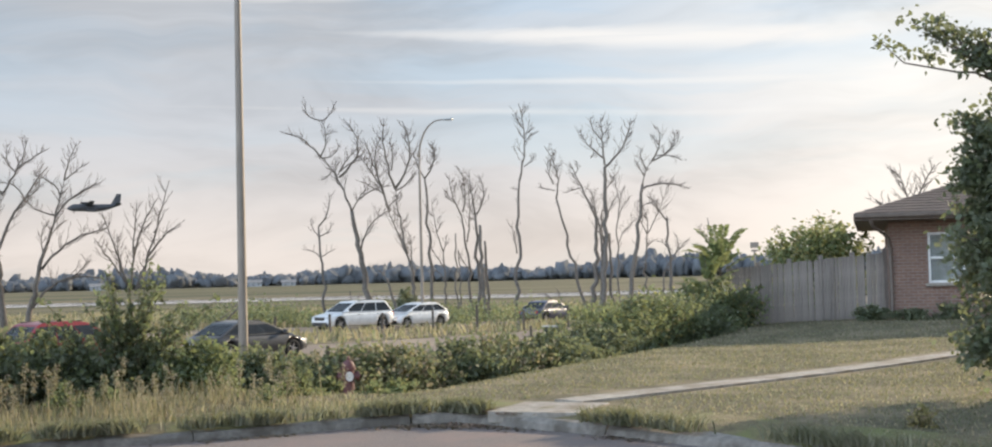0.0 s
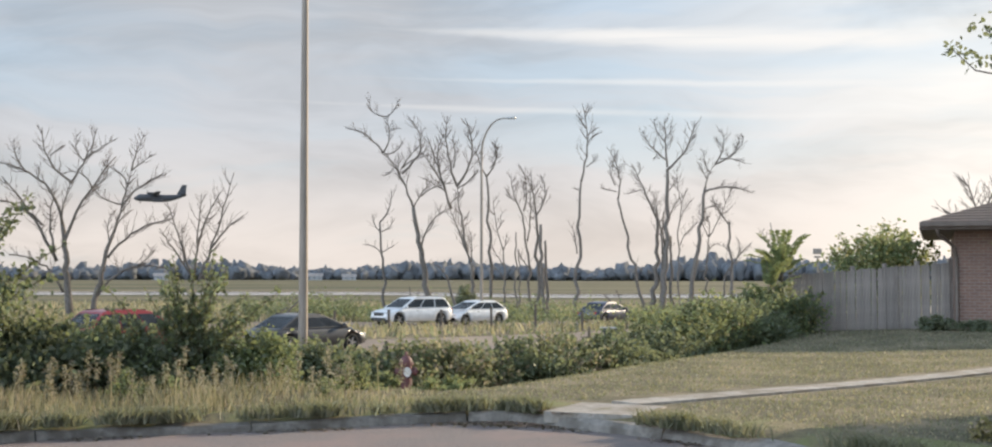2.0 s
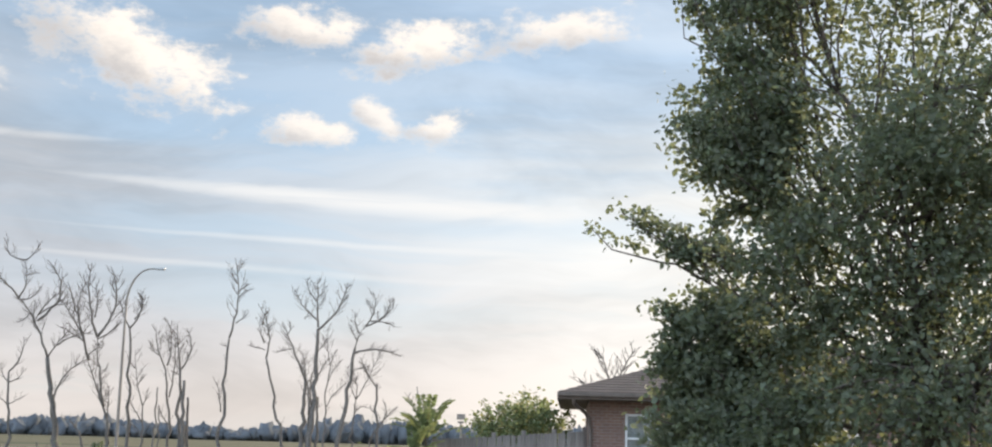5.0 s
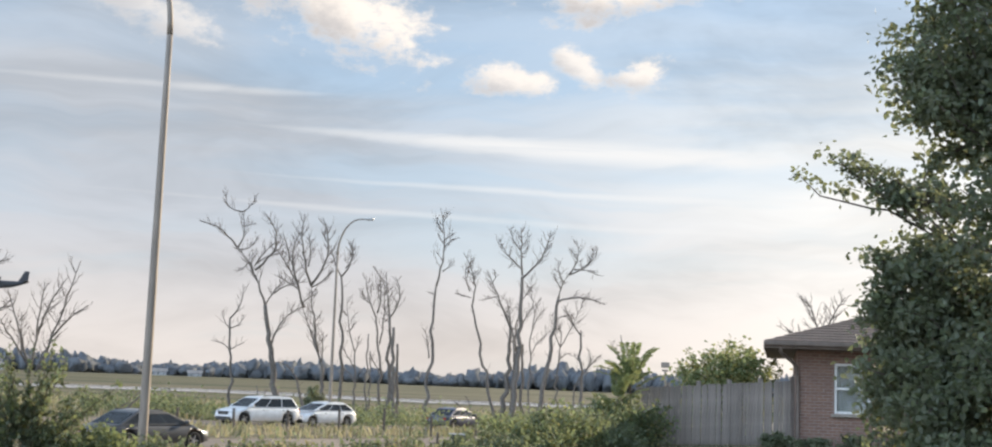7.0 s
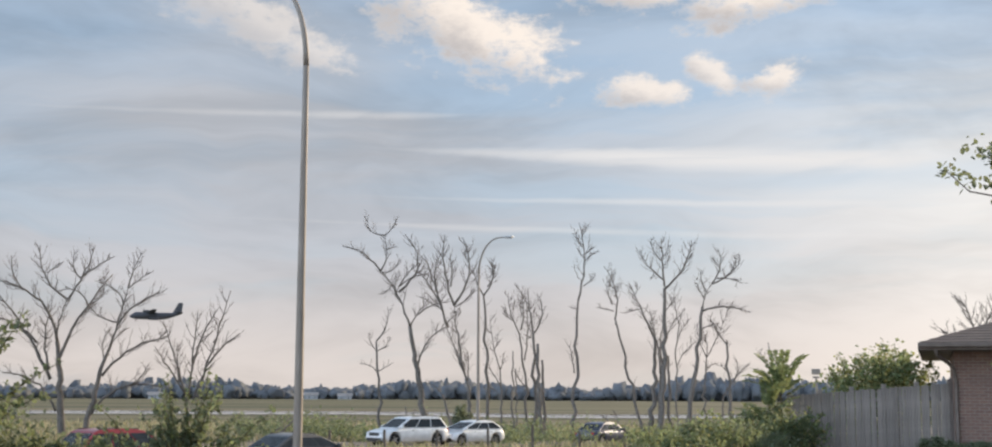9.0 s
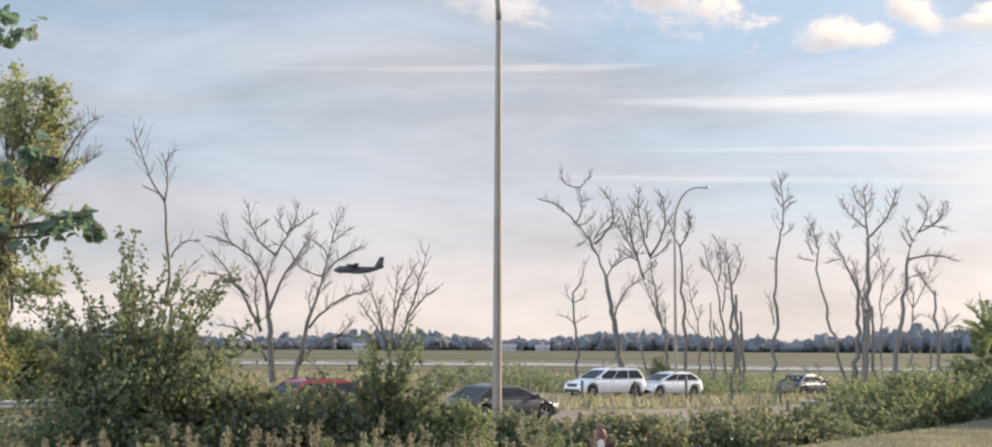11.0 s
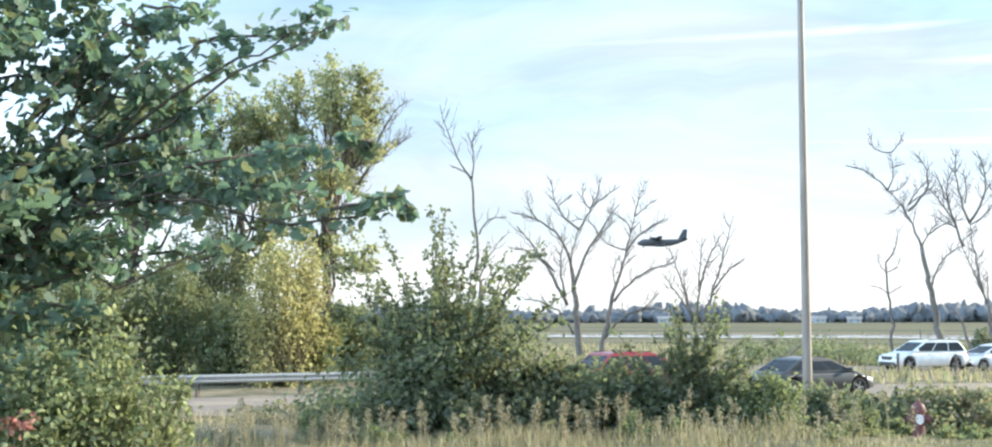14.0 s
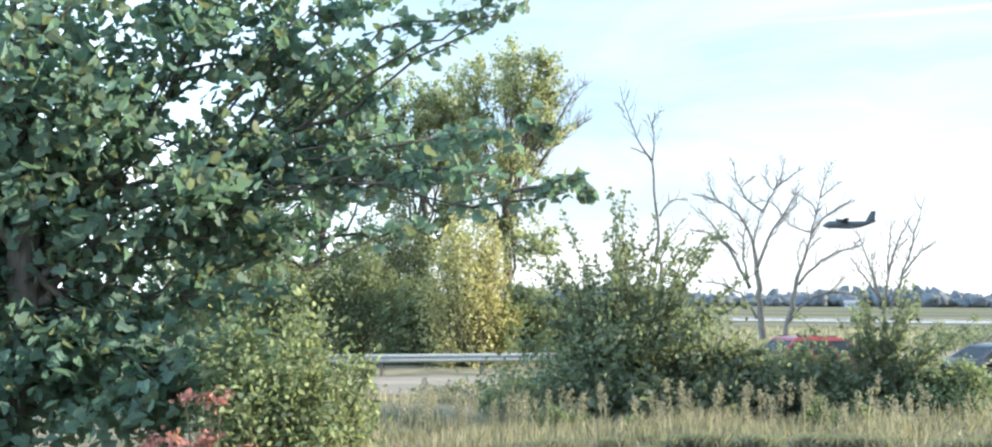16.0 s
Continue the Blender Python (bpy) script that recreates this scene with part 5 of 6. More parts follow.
wand_shrub("elm_shrub", "dark green bushy shrub with pointed shoots", 14.3, 17.9, 1.97, 2.45, 1.9, 34, 0.066, [(LEAF_DARK, 0.5), (LEAF_MID, 0.35), (LEAF_LIGHT, 0.15)], 22, 5000)
place_shrub("shrub", "mid green rounded shrub among tall grass", 18.6, 18.3, 1.15, 2.1, 30, 8000, 0.07, MIXED, 23, fill=0.6)
place_shrub("shrub", "mid green rounded shrub among tall grass", 16.4, 18.6, 1.05, 1.8, 26, 6000, 0.07, MIXED, 24, fill=0.6)
place_shrub("shrub", "light green shrub in evening light", 11.4, 17.8, 0.95, 1.4, 24, 5500, 0.06, [(LEAF_LIGHT, 0.7), (LEAF_MID, 0.3)], 25, fill=0.55)
place_shrub("shrub", "dark green low shrub beside the road verge", 28.8, 20.5, 0.5, 2.0, 24, 4500, 0.06, MIXED, 26, fill=0.6)
place_shrub("shrub", "dry brown and green vine tangle on wire fence", 31.4, 21.5, 0.3, 2.6, 26, 3500, 0.06, [(LEAF_DARK, 0.5), (DRY, 0.5)], 27, fill=0.6)
place_shrub("shrub", "light yellow-green weed shrub by the kerb", 3.5, 17.4, 0.3, 0.8, 18, 2200, 0.045, [(LEAF_LIGHT, 0.8), (LEAF_YELLOW, 0.2)], 28)
place_shrub("shrub", "light yellow-green weed shrub by the kerb", 8.2, 17.2, 0.32, 0.7, 14, 1600, 0.045, [(LEAF_LIGHT, 0.8), (LEAF_YELLOW, 0.2)], 29)
place_shrub("shrub", "yellow-green weed shrub among tall grass", 6.6, 17.4, 0.2, 0.6, 12, 1300, 0.045, [(LEAF_LIGHT, 0.6), (LEAF_YELLOW, 0.4)], 30)
wr = np.random.default_rng(12)
for k in range(20):
    b, d = wr.uniform(5.5, 33), wr.uniform(15.2, 18.6)
    place_shrub("weed", "leafy light green weed standing in dry grass", b, d, 0.12 + wr.uniform(0.16, 0.45), wr.uniform(0.25, 0.55), 9, 420, 0.05, [(LEAF_LIGHT, 0.6), (LEAF_MID, 0.4)], 300 + k, group="weeds on the verge", category="weed")
# overgrown hedge along the wire fence, getting taller towards the boards
HEDGE = [(9.3, 21.0, 0.52, 1.5, 0), (7.9, 21.0, 0.48, 1.5, 0), (6.4, 21.3, 0.42, 1.6, 1), (4.9, 21.5, 0.44, 1.5, 1), (3.4, 21.9, 0.40, 1.6, 2), (1.9, 22.3, 0.44, 1.6, 1),
         (0.4, 22.8, 0.55, 1.6, 0), (-1.1, 23.4, 0.5, 1.6, 2), (-2.5, 24.2, 0.55, 1.7, 0), (-3.9, 25.2, 0.56, 1.7, 0), (-5.2, 26.4, 0.66, 1.8, 0), (-6.4, 27.8, 0.95, 1.9, 3),
         (-7.6, 29.2, 1.1, 2.0, 3), (-8.7, 30.6, 1.15, 2.0, 0), (-9.7, 31.8, 1.3, 2.0, 3), (-10.7, 32.6, 1.35, 1.8, 3)]
LOOKS = [([(LEAF_DARK, 0.55), (LEAF_MID, 0.45)], "dark green vine-covered stretch of hedge"),
         ([(LEAF_MID, 0.4), (LEAF_OLIVE, 0.35), (DRY, 0.25)], "olive and dry brown stretch of hedge"),
         ([(LEAF_OLIVE, 0.5), (DRY, 0.3), (LEAF_MID, 0.2)], "dry brownish stretch of overgrown hedge"),
         ([(LEAF_MID, 0.6), (LEAF_LIGHT, 0.32), (LEAF_YELLOW, 0.08)], "green shrub with yellow flowering tips")]
for k, (b, d, top, w, kind) in enumerate(HEDGE):
    mats, text = LOOKS[kind]
    place_shrub("hedge_shrub", text, b, d, top + (0.2, 0.0, 0.1, 0.24)[k % 4], w * 1.4, 30, 6500, 0.075, mats, 40 + k, depth=1.6, fill=0.65, group="hedge along the wire fence", sink=0.1)


def sumac(bearing, dist, crown_z, fronds, reach, seed):
    """A young tree with long feathered leaves fanning from its top."""
    rng = np.random.default_rng(seed)
    p = spot(bearing, dist)
    p.z = gz(p.x, p.y) - 0.05
    tree = thing("young_tree", "young tree with long feathered light green leaves", "tree", at=p)
    stem, ribs, pos, axes = Tubes(), Tubes(), [], []
    top = np.array([0.05, 0.0, crown_z - p.z])
    stem.add(curve_pts(rng, (0, 0, -0.1), top, 8, 0.015), 0.035, 0.018, 6)
    for k in range(fronds):
        ang = 2 * math.pi * (k + rng.uniform(-0.2, 0.2)) / fronds
        rise = rng.uniform(0.35, 1.25)
        d = np.array([math.cos(ang) * math.cos(rise), math.sin(ang) * math.cos(rise), math.sin(rise)])
        long = reach * rng.uniform(0.75, 1.1)
        a = top - np.array([0, 0, rng.uniform(0, 0.55)])
        q = curve_pts(rng, a, a + d * long, 14, 0.008, (0, 0, 0.09 * long))
        ribs.add(q, 0.010, 0.003, 4)
        for i in range(3, 14):
            run = q[i] - q[i - 1]
            run /= np.linalg.norm(run)
            side = np.cross(run, (0, 0, 1.0))
            side /= np.linalg.norm(side) + 1e-9
            for s in (-1, 1):
                lean = run * 0.55 + side * s + np.array([0, 0, -0.15])
                lean /= np.linalg.norm(lean)
                flat = np.cross(lean, run)
                flat /= np.linalg.norm(flat) + 1e-9
                axes.append(np.stack([np.cross(lean, flat), lean, flat], 1))
                pos.append(q[i] + lean * 0.075)
    stem.make("trunk", BARK, tree)
    tagged(ribs.make("rib_growth", STEM, tree), kind="stuff")
    scatter("foliage", OVAL, np.array(pos), np.array(axes), 0.15, LEAF_LIGHT, tree)
    return tree


sumac(-10.75, 33.4, 1.95, 15, 1.05, 61)
sumac(-10.2, 33.0, 1.35, 12, 0.8, 63)
place_shrub("garden_tree", "light green leafy tree behind the board fence", -14.9, 41.0, 3.3, 3.9, 40, 9000, 0.11, [(LEAF_LIGHT, 0.8), (LEAF_YELLOW, 0.2)], 62, sink=0.0, fill=0.5, category="tree")
for k, (b, d, top, w) in enumerate(((-17.0, 32.3, 0.75, 0.9), (-18.7, 31.9, 0.65, 1.2), (-20.4, 31.6, 0.8, 1.3), (-22.2, 31.2, 0.8, 1.2))):
    place_shrub("foundation_shrub", "low dark shrub against the brick wall", b, d, top, w, 14, 1800, 0.055, [(LEAF_DARK, 0.7), (LEAF_MID, 0.3)], 70 + k, group="shrubs along the house")
place_shrub("shrub", "dark green shrub under the lawn tree", -24.5, 14.6, 1.35, 1.7, 26, 6000, 0.06, [(LEAF_DARK, 0.7), (LEAF_MID, 0.3)], 76, fill=0.6)
place_shrub("shrub", "pale yellow-green weeds on the lawn edge", -18.8, 12.6, 0.36, 0.32, 12, 500, 0.04, [(LEAF_YELLOW, 0.6), (DRY, 0.4)], 77)
place_shrub("flowering_shrub", "light green shrub with pink flower clusters", 39.4, 10.0, 1.72, 1.6, 40, 11000, 0.05, [(LEAF_LIGHT, 0.6), (LEAF_PALE, 0.4)], 78, fill=0.6)


def flower_heads():
    rng = np.random.default_rng(4)
    p = spot(42.6, 9.4)
    p.z = gz(p.x, p.y)
    plant = thing("flowering_plant", "tall stems topped with salmon pink flowers", "flower", at=p)
    tubes, pos = Tubes(), []
    for _ in range(15):
        e = np.array([rng.normal(0, 0.26), rng.normal(0, 0.15), rng.uniform(0.5, 1.0)])
        tubes.add(curve_pts(rng, (e[0] * 0.4, e[1] * 0.4, -0.05), e, 6, 0.03), 0.01, 0.006, 4)
        pos.append(e + rng.normal(0, 0.035, (26, 3)))
    pos = np.concatenate(pos)
    tubes.make("stems", STEM, plant)
    tagged(scatter("petals", OVAL, pos, basis(rng, len(pos), 0.2), 0.05, PINK, plant, "salmon pink petals"), kind="stuff")


flower_heads()


# ---- the large trees ----
def turned_tree(bearing, dist, *args, **more):
    p = spot(bearing, dist)
    p.z = gz(p.x, p.y) - 0.05
    name, label, *rest = args
    tree = leafy_tree(name, label, p, *rest, **more)
    tree.rotation_euler = (0, 0, radians(bearing))
    return tree


turned_tree(-31.5, 15.8, "lawn_tree", "large dark leafy tree standing on the lawn", 3.2, 0.2,
            [(0.2, 0, 5.6, 2.0, 2.0, 1.9, 40), (-1.6, -0.2, 3.4, 1.1, 1.3, 1.2, 26), (0.5, -0.8, 2.2, 2.2, 1.6, 1.7, 50), (-1.3, 0, 7.6, 1.2, 1.5, 1.5, 22),
             (1.6, 0, 4.2, 2.4, 2.0, 2.4, 46), (-3.3, -0.2, 4.15, 0.8, 0.4, 0.2, 7), (-2.6, 0.2, 3.2, 0.4, 0.5, 0.35, 6), (-1.7, -0.3, 1.7, 1.0, 1.1, 1.0, 26),
             (1.0, 0, 9.0, 2.2, 2.2, 1.8, 24), (-2.0, 0, 5.6, 0.8, 0.8, 0.9, 16), (-2.1, 0, 6.9, 0.8, 0.8, 1.1, 14), (-2.4, -0.4, 1.4, 0.5, 0.6, 0.8, 12), (2.5, 0.5, 7.0, 2.2, 2.2, 2.2, 26), (0.8, -1.2, 0.9, 1.9, 1.2, 0.7, 30), (-1.4, -0.6, 0.8, 0.9, 0.9, 0.5, 14),
             (-0.2, -0.6, 4.4, 1.6, 1.4, 1.2, 30), (3.2, -0.4, 2.4, 1.8, 1.6, 1.8, 34),
             (-2.5, 0.0, 2.9, 0.75, 0.7, 0.6, 16), (-2.45, 0.1, 2.1, 0.6, 0.7, 0.7, 16), (-2.1, 0.0, 4.9, 0.7, 0.7, 0.7, 14), (-2.7, 0.1, 2.5, 0.6, 0.4, 0.3, 8), (-2.4, -0.2, 0.7, 0.7, 0.7, 0.6, 14),
             (-2.1, 0.1, 6.2, 0.7, 0.6, 0.5, 10), (-2.5, 0.0, 3.9, 0.6, 0.6, 0.5, 10), (-2.2, 0.0, 5.4, 0.8, 0.8, 0.8, 16), (-2.5, 0.0, 7.0, 0.5, 0.5, 0.35, 7), (-2.65, 0.0, 1.6, 0.65, 0.65, 0.75, 16), (-2.6, 0.1, 2.5, 0.7, 0.65, 0.6, 14)],
            210, 0.075, [(LEAF_DARK, 0.75), (LEAF_MID, 0.25)], 81)
turned_tree(50.5, 10.8, "verge_tree", "large-leaved dark green tree overhanging the verge", 2.6, 0.17,
            [(0.1, 0, 3.2, 1.3, 1.3, 1.2, 36), (1.0, 0, 2.4, 0.9, 1.1, 0.8, 24), (0.1, 0.3, 1.4, 1.3, 1.1, 0.9, 52), (-0.5, 0.7, 2.0, 1.2, 0.7, 1.0, 34), (0.4, 0.6, 3.0, 0.8, 0.5, 0.7, 10), (-0.8, 0, 3.0, 1.6, 1.5, 1.6, 34), (1.5, 0, 3.7, 0.8, 0.8, 0.5, 9),
             (2.1, -0.3, 2.7, 0.8, 0.5, 0.18, 9), (3.25, -0.5, 2.6, 0.75, 0.35, 0.1, 4), (4.4, -0.9, 2.52, 0.55, 0.3, 0.08, 3), (3.7, -0.4, 2.95, 0.5, 0.3, 0.1, 2), (2.9, 0, 3.2, 0.6, 0.4, 0.2, 4),
             (2.4, -0.2, 4.1, 0.7, 0.4, 0.15, 5), (3.75, -0.55, 4.05, 0.5, 0.3, 0.1, 3), (2.3, 0, 3.6, 0.8, 0.6, 0.35, 7), (1.2, -0.6, 0.9, 0.9, 0.7, 0.6, 22), (2.7, 0.2, 2.2, 0.6, 0.4, 0.15, 4), (2.2, -0.4, 3.9, 0.5, 0.4, 0.2, 4),
             (3.1, 0.1, 3.75, 0.6, 0.4, 0.15, 4), (1.9, 0.2, 2.2, 0.6, 0.5, 0.4, 9), (2.6, -0.1, 2.9, 0.5, 0.4, 0.2, 5), (1.8, 0, 4.4, 0.7, 0.6, 0.3, 8),
             (0, 0, 4.6, 1.7, 1.5, 1.0, 22), (4.2, -0.7, 3.05, 0.35, 0.2, 0.08, 2), (-0.3, 0.2, 0.8, 1.1, 1.0, 0.6, 24), (1.7, 0, 1.7, 0.5, 0.6, 0.4, 8)],
            62, 0.096, [(LEAF_NEAR, 0.8), (LEAF_MID, 0.2)], 82, template=LOBED)


def crown(seed, top, low, half, count, n):
    """Leafy clumps strewn through a tall uneven crown."""
    rng = np.random.default_rng(seed)
    out = []
    for _ in range(count):
        z = low + (top - low) * rng.uniform(0, 1) ** 0.7
        w = half * (0.55 + 0.6 * math.sin(math.pi * min(1, (z - low) / (top - low) * 0.8 + 0.1)))
        r = rng.uniform(0.6, 1.25)
        out.append((rng.uniform(-w, w), rng.uniform(-w, w) * 0.7, z - r, r, r, r * 1.1, n))
    return out


FAR_MIX = [(LEAF_PALE, 0.6), (LEAF_LIGHT, 0.15), (LEAF_GOLD, 0.25)]
SPRING = [(LEAF_MID, 0.4), (LEAF_LIGHT, 0.35), (LEAF_OLIVE, 0.25)]
turned_tree(29.9, 63.0, "poplar", "tall poplar turning yellow-green in autumn", 9.5, 0.26,
            crown(1, 15.4, 9.2, 2.9, 24, 10) + crown(2, 9.5, 4.0, 2.2, 9, 8), 50, 0.17, FAR_MIX, 83, group="trees beyond the road")
turned_tree(33.4, 66.0, "poplar", "tall poplar with mixed green and yellow crown", 8.0, 0.26,
            crown(3, 14.6, 3.5, 2.6, 26, 11), 62, 0.17, [(LEAF_MID, 0.3), (LEAF_PALE, 0.5), (LEAF_GOLD, 0.2)], 84, group="trees beyond the road")
turned_tree(38.0, 66.0, "poplar", "tall poplar with mixed green and yellow crown", 8.0, 0.26,
            crown(4, 14.8, 3.5, 3.2, 28, 11), 62, 0.17, FAR_MIX, 85, group="trees beyond the road")
place_shrub("willow", "yellowing bushy willow beyond the road", 31.6, 55.5, 5.7, 4.0, 40, 8000, 0.15, [(LEAF_GOLD, 0.55), (LEAF_YELLOW, 0.45)], 86, fill=0.5, wand=0.4, category="tree", group="trees beyond the road")
for k, (b, d, top, w, mats) in enumerate(((29.2, 60, 2.8, 3.4, SPRING), (33.9, 58, 3.2, 4.0, SPRING), (36.4, 59, 4.6, 4.2, SPRING), (39.5, 58, 4.2, 4.2, SPRING), (43, 57, 6.0, 5.0, SPRING),
                                          (26.8, 62, 2.2, 3.4, MIXED), (30.6, 57.5, 2.2, 3.0, [(LEAF_LIGHT, 0.7), (LEAF_YELLOW, 0.3)]), (24.4, 64, 1.5, 3.4, MIXED), (35, 64, 8.0, 5.0, [(LEAF_OLIVE, 0.6), (LEAF_MID, 0.4)]), (41, 63, 9.0, 6.0, FAR_MIX))):
    place_shrub("roadside_bush", "leafy green bush beyond the guard rail", b, d, top, w, 36, 8000, 0.16, mats, 90 + k, fill=0.6, group="bushes beyond the road")
place_shrub("young_tree", "dense dark evergreen bush among dead trunks", 2.6, 101.0, 1.0, 2.0, 20, 2500, 0.16, [(LEAF_DARK, 0.8), (LEAF_MID, 0.2)], 130, fill=0.6, category="tree")


# ---- the old wire fence in the hedge ----
def wire_fence():
    fence = thing("wire_fence", "old wire fence swallowed by the hedge", "fence")
    marks = [spot(b, d) for b, d in ((13.5, 21.4), (9.9, 21.3), (6.0, 21.6), (2.3, 21.9), (1.05, 22.2), (-2.7, 24.0), (-5.6, 26.6), (-8.4, 30.0))]
    tops = []
    for k, p in enumerate(marks):
        z = gz(p.x, p.y)
        part("post", rod(0.026, 0.024, (p.x, p.y, z - 0.2), (p.x, p.y, z + 0.95 + 0.06 * (k % 3)), 8), BARK, fence)
        tops.append(Vector((p.x, p.y, z)))
    for h in (0.3, 0.6, 0.9):
        for a, b in zip(tops[:-1], tops[1:]):
            part("wire", rod(0.002, 0.002, a + Vector((0, 0, h)), b + Vector((0, 0, h)), 4), BARK, fence)


wire_fence()


# ---- marsh, river, far woods ----
WATER = plain("river_water", (0.16, 0.18, 0.19), 0.12)
strip("river", [spot(b, d)[:2] for b, d in ((30, 250), (18, 236), (8, 228), (0, 226), (-5, 228), (-10, 236), (-18, 250))], 40.0, 0.06, WATER, "calm pale river reflecting the sky", "river", LEVEL, wavy=1.0)
strip("river_bank", [spot(b, d)[:2] for b, d in ((34, 272), (18, 256), (8, 248), (0, 246), (-6, 250), (-14, 266))], 9.0, 0.5, material("reed_bank", (0.06, 0.055, 0.03), (0.12, 0.10, 0.06), 2, 0.95), "dark reed bank along the river", "bank", LEVEL, wavy=1.5)


def far_woods():
    rng = np.random.default_rng(31)
    bm = bmesh.new()
    bmesh.ops.create_icosphere(bm, subdivisions=2, radius=1.0)
    ball = np.array([v.co[:] for v in bm.verts])
    faces = np.array([[v.index for v in f.verts] for f in bm.faces])
    bm.free()
    verts, tris = [], []
    for k in range(3400):
        b, d = rng.uniform(-30, 45), rng.uniform(880, 1050)
        p = spot(b, d)
        h = rng.uniform(5.5, 10) * (1.0 + 0.25 * math.sin(b * 0.55) + 0.3 * (rng.random() > 0.93)) + (3.5 if b < -3 else 0) * min(1, (-3 - b) / 6 if b < -3 else 0)
        w = rng.uniform(2.2, 5.5)
        lump = ball * (1 + rng.normal(0, 0.26, (len(ball), 1)))
        verts.append(np.array([p.x, p.y, -1.9 + h * 0.5]) + lump * np.array([w, w, h * 0.5]))
        tris.append(faces + k * len(ball))
    # blue-grey of distance haze is mixed into the leaf colour itself
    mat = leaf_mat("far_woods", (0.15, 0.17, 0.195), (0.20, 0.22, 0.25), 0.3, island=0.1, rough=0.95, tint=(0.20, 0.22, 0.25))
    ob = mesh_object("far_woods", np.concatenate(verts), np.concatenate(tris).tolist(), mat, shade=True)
    tagged(ob, "band of distant trees with blue-grey haze put into their colour", "trees", kind="stuff")


far_woods()
SHED = material("pale_siding", (0.30, 0.31, 0.33), (0.4, 0.41, 0.42), 0.5, 0.8, bump=0)
SHED_ROOF = material("shed_roof", (0.2, 0.19, 0.19), (0.3, 0.28, 0.27), 0.5, 0.8, bump=0)
for k, (b, d, w, h) in enumerate(((9.2, 868, 14, 3.0), (7.6, 872, 9, 2.6), (15.4, 866, 10, 3.0))):
    p = spot(b, d, -1.9)
    hut = thing("far_building", "low pale building before distant trees", "building", "far buildings", at=p, turn=b)
    part("wall", box(w, 7, h, (0, 0, h / 2)), SHED, hut)
    o = 0.5
    v = [(-w / 2 - o, -4, h), (w / 2 + o, -4, h), (w / 2 + o, 4, h), (-w / 2 - o, 4, h), (-w / 2 - o, 0, h + 1.8), (w / 2 + o, 0, h + 1.8)]
    mesh_object("roof", v, [(0, 1, 5, 4), (2, 3, 4, 5), (0, 4, 3), (1, 2, 5), (3, 2, 1, 0)], SHED_ROOF, hut)
    for i in range(max(2, int(w / 3.5))):
        part("window", box(1.3, 0.1, 1.2, (-w / 2 + (i + 0.5) * w / max(2, int(w / 3.5)), -3.55, h * 0.55)), PANE, hut)

p = spot(-12.29, 420, -1.9)
tower = thing("mast", "distant mast with a boxy top", "mast", at=p, turn=-12)
part("pole", rod(0.35, 0.25, (0, 0, -0.5), (0, 0, 9.5), 8), POLE, tower)
part("platform", box(2.6, 1.6, 1.7, (0, 0, 11.0), 0.1), POLE, tower)
part("antenna", box(2.0, 1.0, 0.6, (0, 0, 9.3), 0.1), POLE, tower)


def blades(name, pts, height, width, mat, rng, label, lean=0.25, patchy=False):
    """Grass blades, each one bent triangle pair, joined as one."""
    n = len(pts)
    h = height * rng.uniform(0.55, 1.2, n)
    if patchy:
        p = np.asarray(pts)
        h *= 0.45 + 0.55 * smooth(np.degrees(np.arctan2(-p[:, 0], p[:, 1])), 6.0, 12.0)
        h *= 0.75 + 0.45 * np.sin(p[:, 0] * 2.3 + 1.7 * np.sin(p[:, 1] * 1.9)) * np.sin(p[:, 1] * 3.1 + p[:, 0] * 0.7)
    ang = rng.uniform(0, 2 * np.pi, n)
    u = np.stack([np.cos(ang), np.sin(ang), np.zeros(n)], 1)
    bend = np.stack([rng.normal(0, lean, n), rng.normal(0, lean, n), np.ones(n)], 1)
    w = width * rng.uniform(0.7, 1.3, n)
    base = np.asarray(pts)
    mid = base + bend * np.array([0.35, 0.35, 0.6]) * h[:, None]
    tip = base + bend * np.array([1.0, 1.0, 1.0]) * h[:, None]
    v = np.stack([base - u * w[:, None] / 2, base + u * w[:, None] / 2, mid + u * w[:, None] * 0.4, mid - u * w[:, None] * 0.4, tip], 1).reshape(-1, 3)
    k = np.arange(n)[:, None] * 5
    faces = [tuple(q) for q in (k + np.array([0, 1, 2, 3])).tolist()] + [tuple(q) for q in (k + np.array([3, 2, 4])).tolist()]
    ob = mesh_object(name, v, faces, mat)
    tagged(ob, label, "grass", kind="stuff")
    return tip


def on_ground(x, y):
    return np.stack([x, y, ground_level(x, y) - 0.01], 1)


rng = np.random.default_rng(55)


def verge(n, b0, b1, d0, d1, gap=0.22):
    b, d = np.radians(rng.uniform(b0, b1, n)), rng.uniform(d0, d1, n)
    x, y = -np.sin(b) * d, np.cos(b) * d
    keep = (edge_distance(x, y) > gap) & clear_of_paving(x, y)
    return x[keep], y[keep]


def clear_of_paving(x, y):
    """Away from the walk and the apron at the kerb."""
    p = np.stack([x, y], 1)
    free = np.ones(len(p), bool)
    for a, b, half in (((1.12, 15.12), (9.6, 22.3), 0.2), ((0.5, 13.6), (1.10, 14.95), 0.6)):
        a, b = np.array(a), np.array(b)
        d = b - a
        u = np.clip(((p - a) @ d) / (d @ d), 0, 1)
        free &= np.linalg.norm(p - a - u[:, None] * d, axis=1) > half
    return free


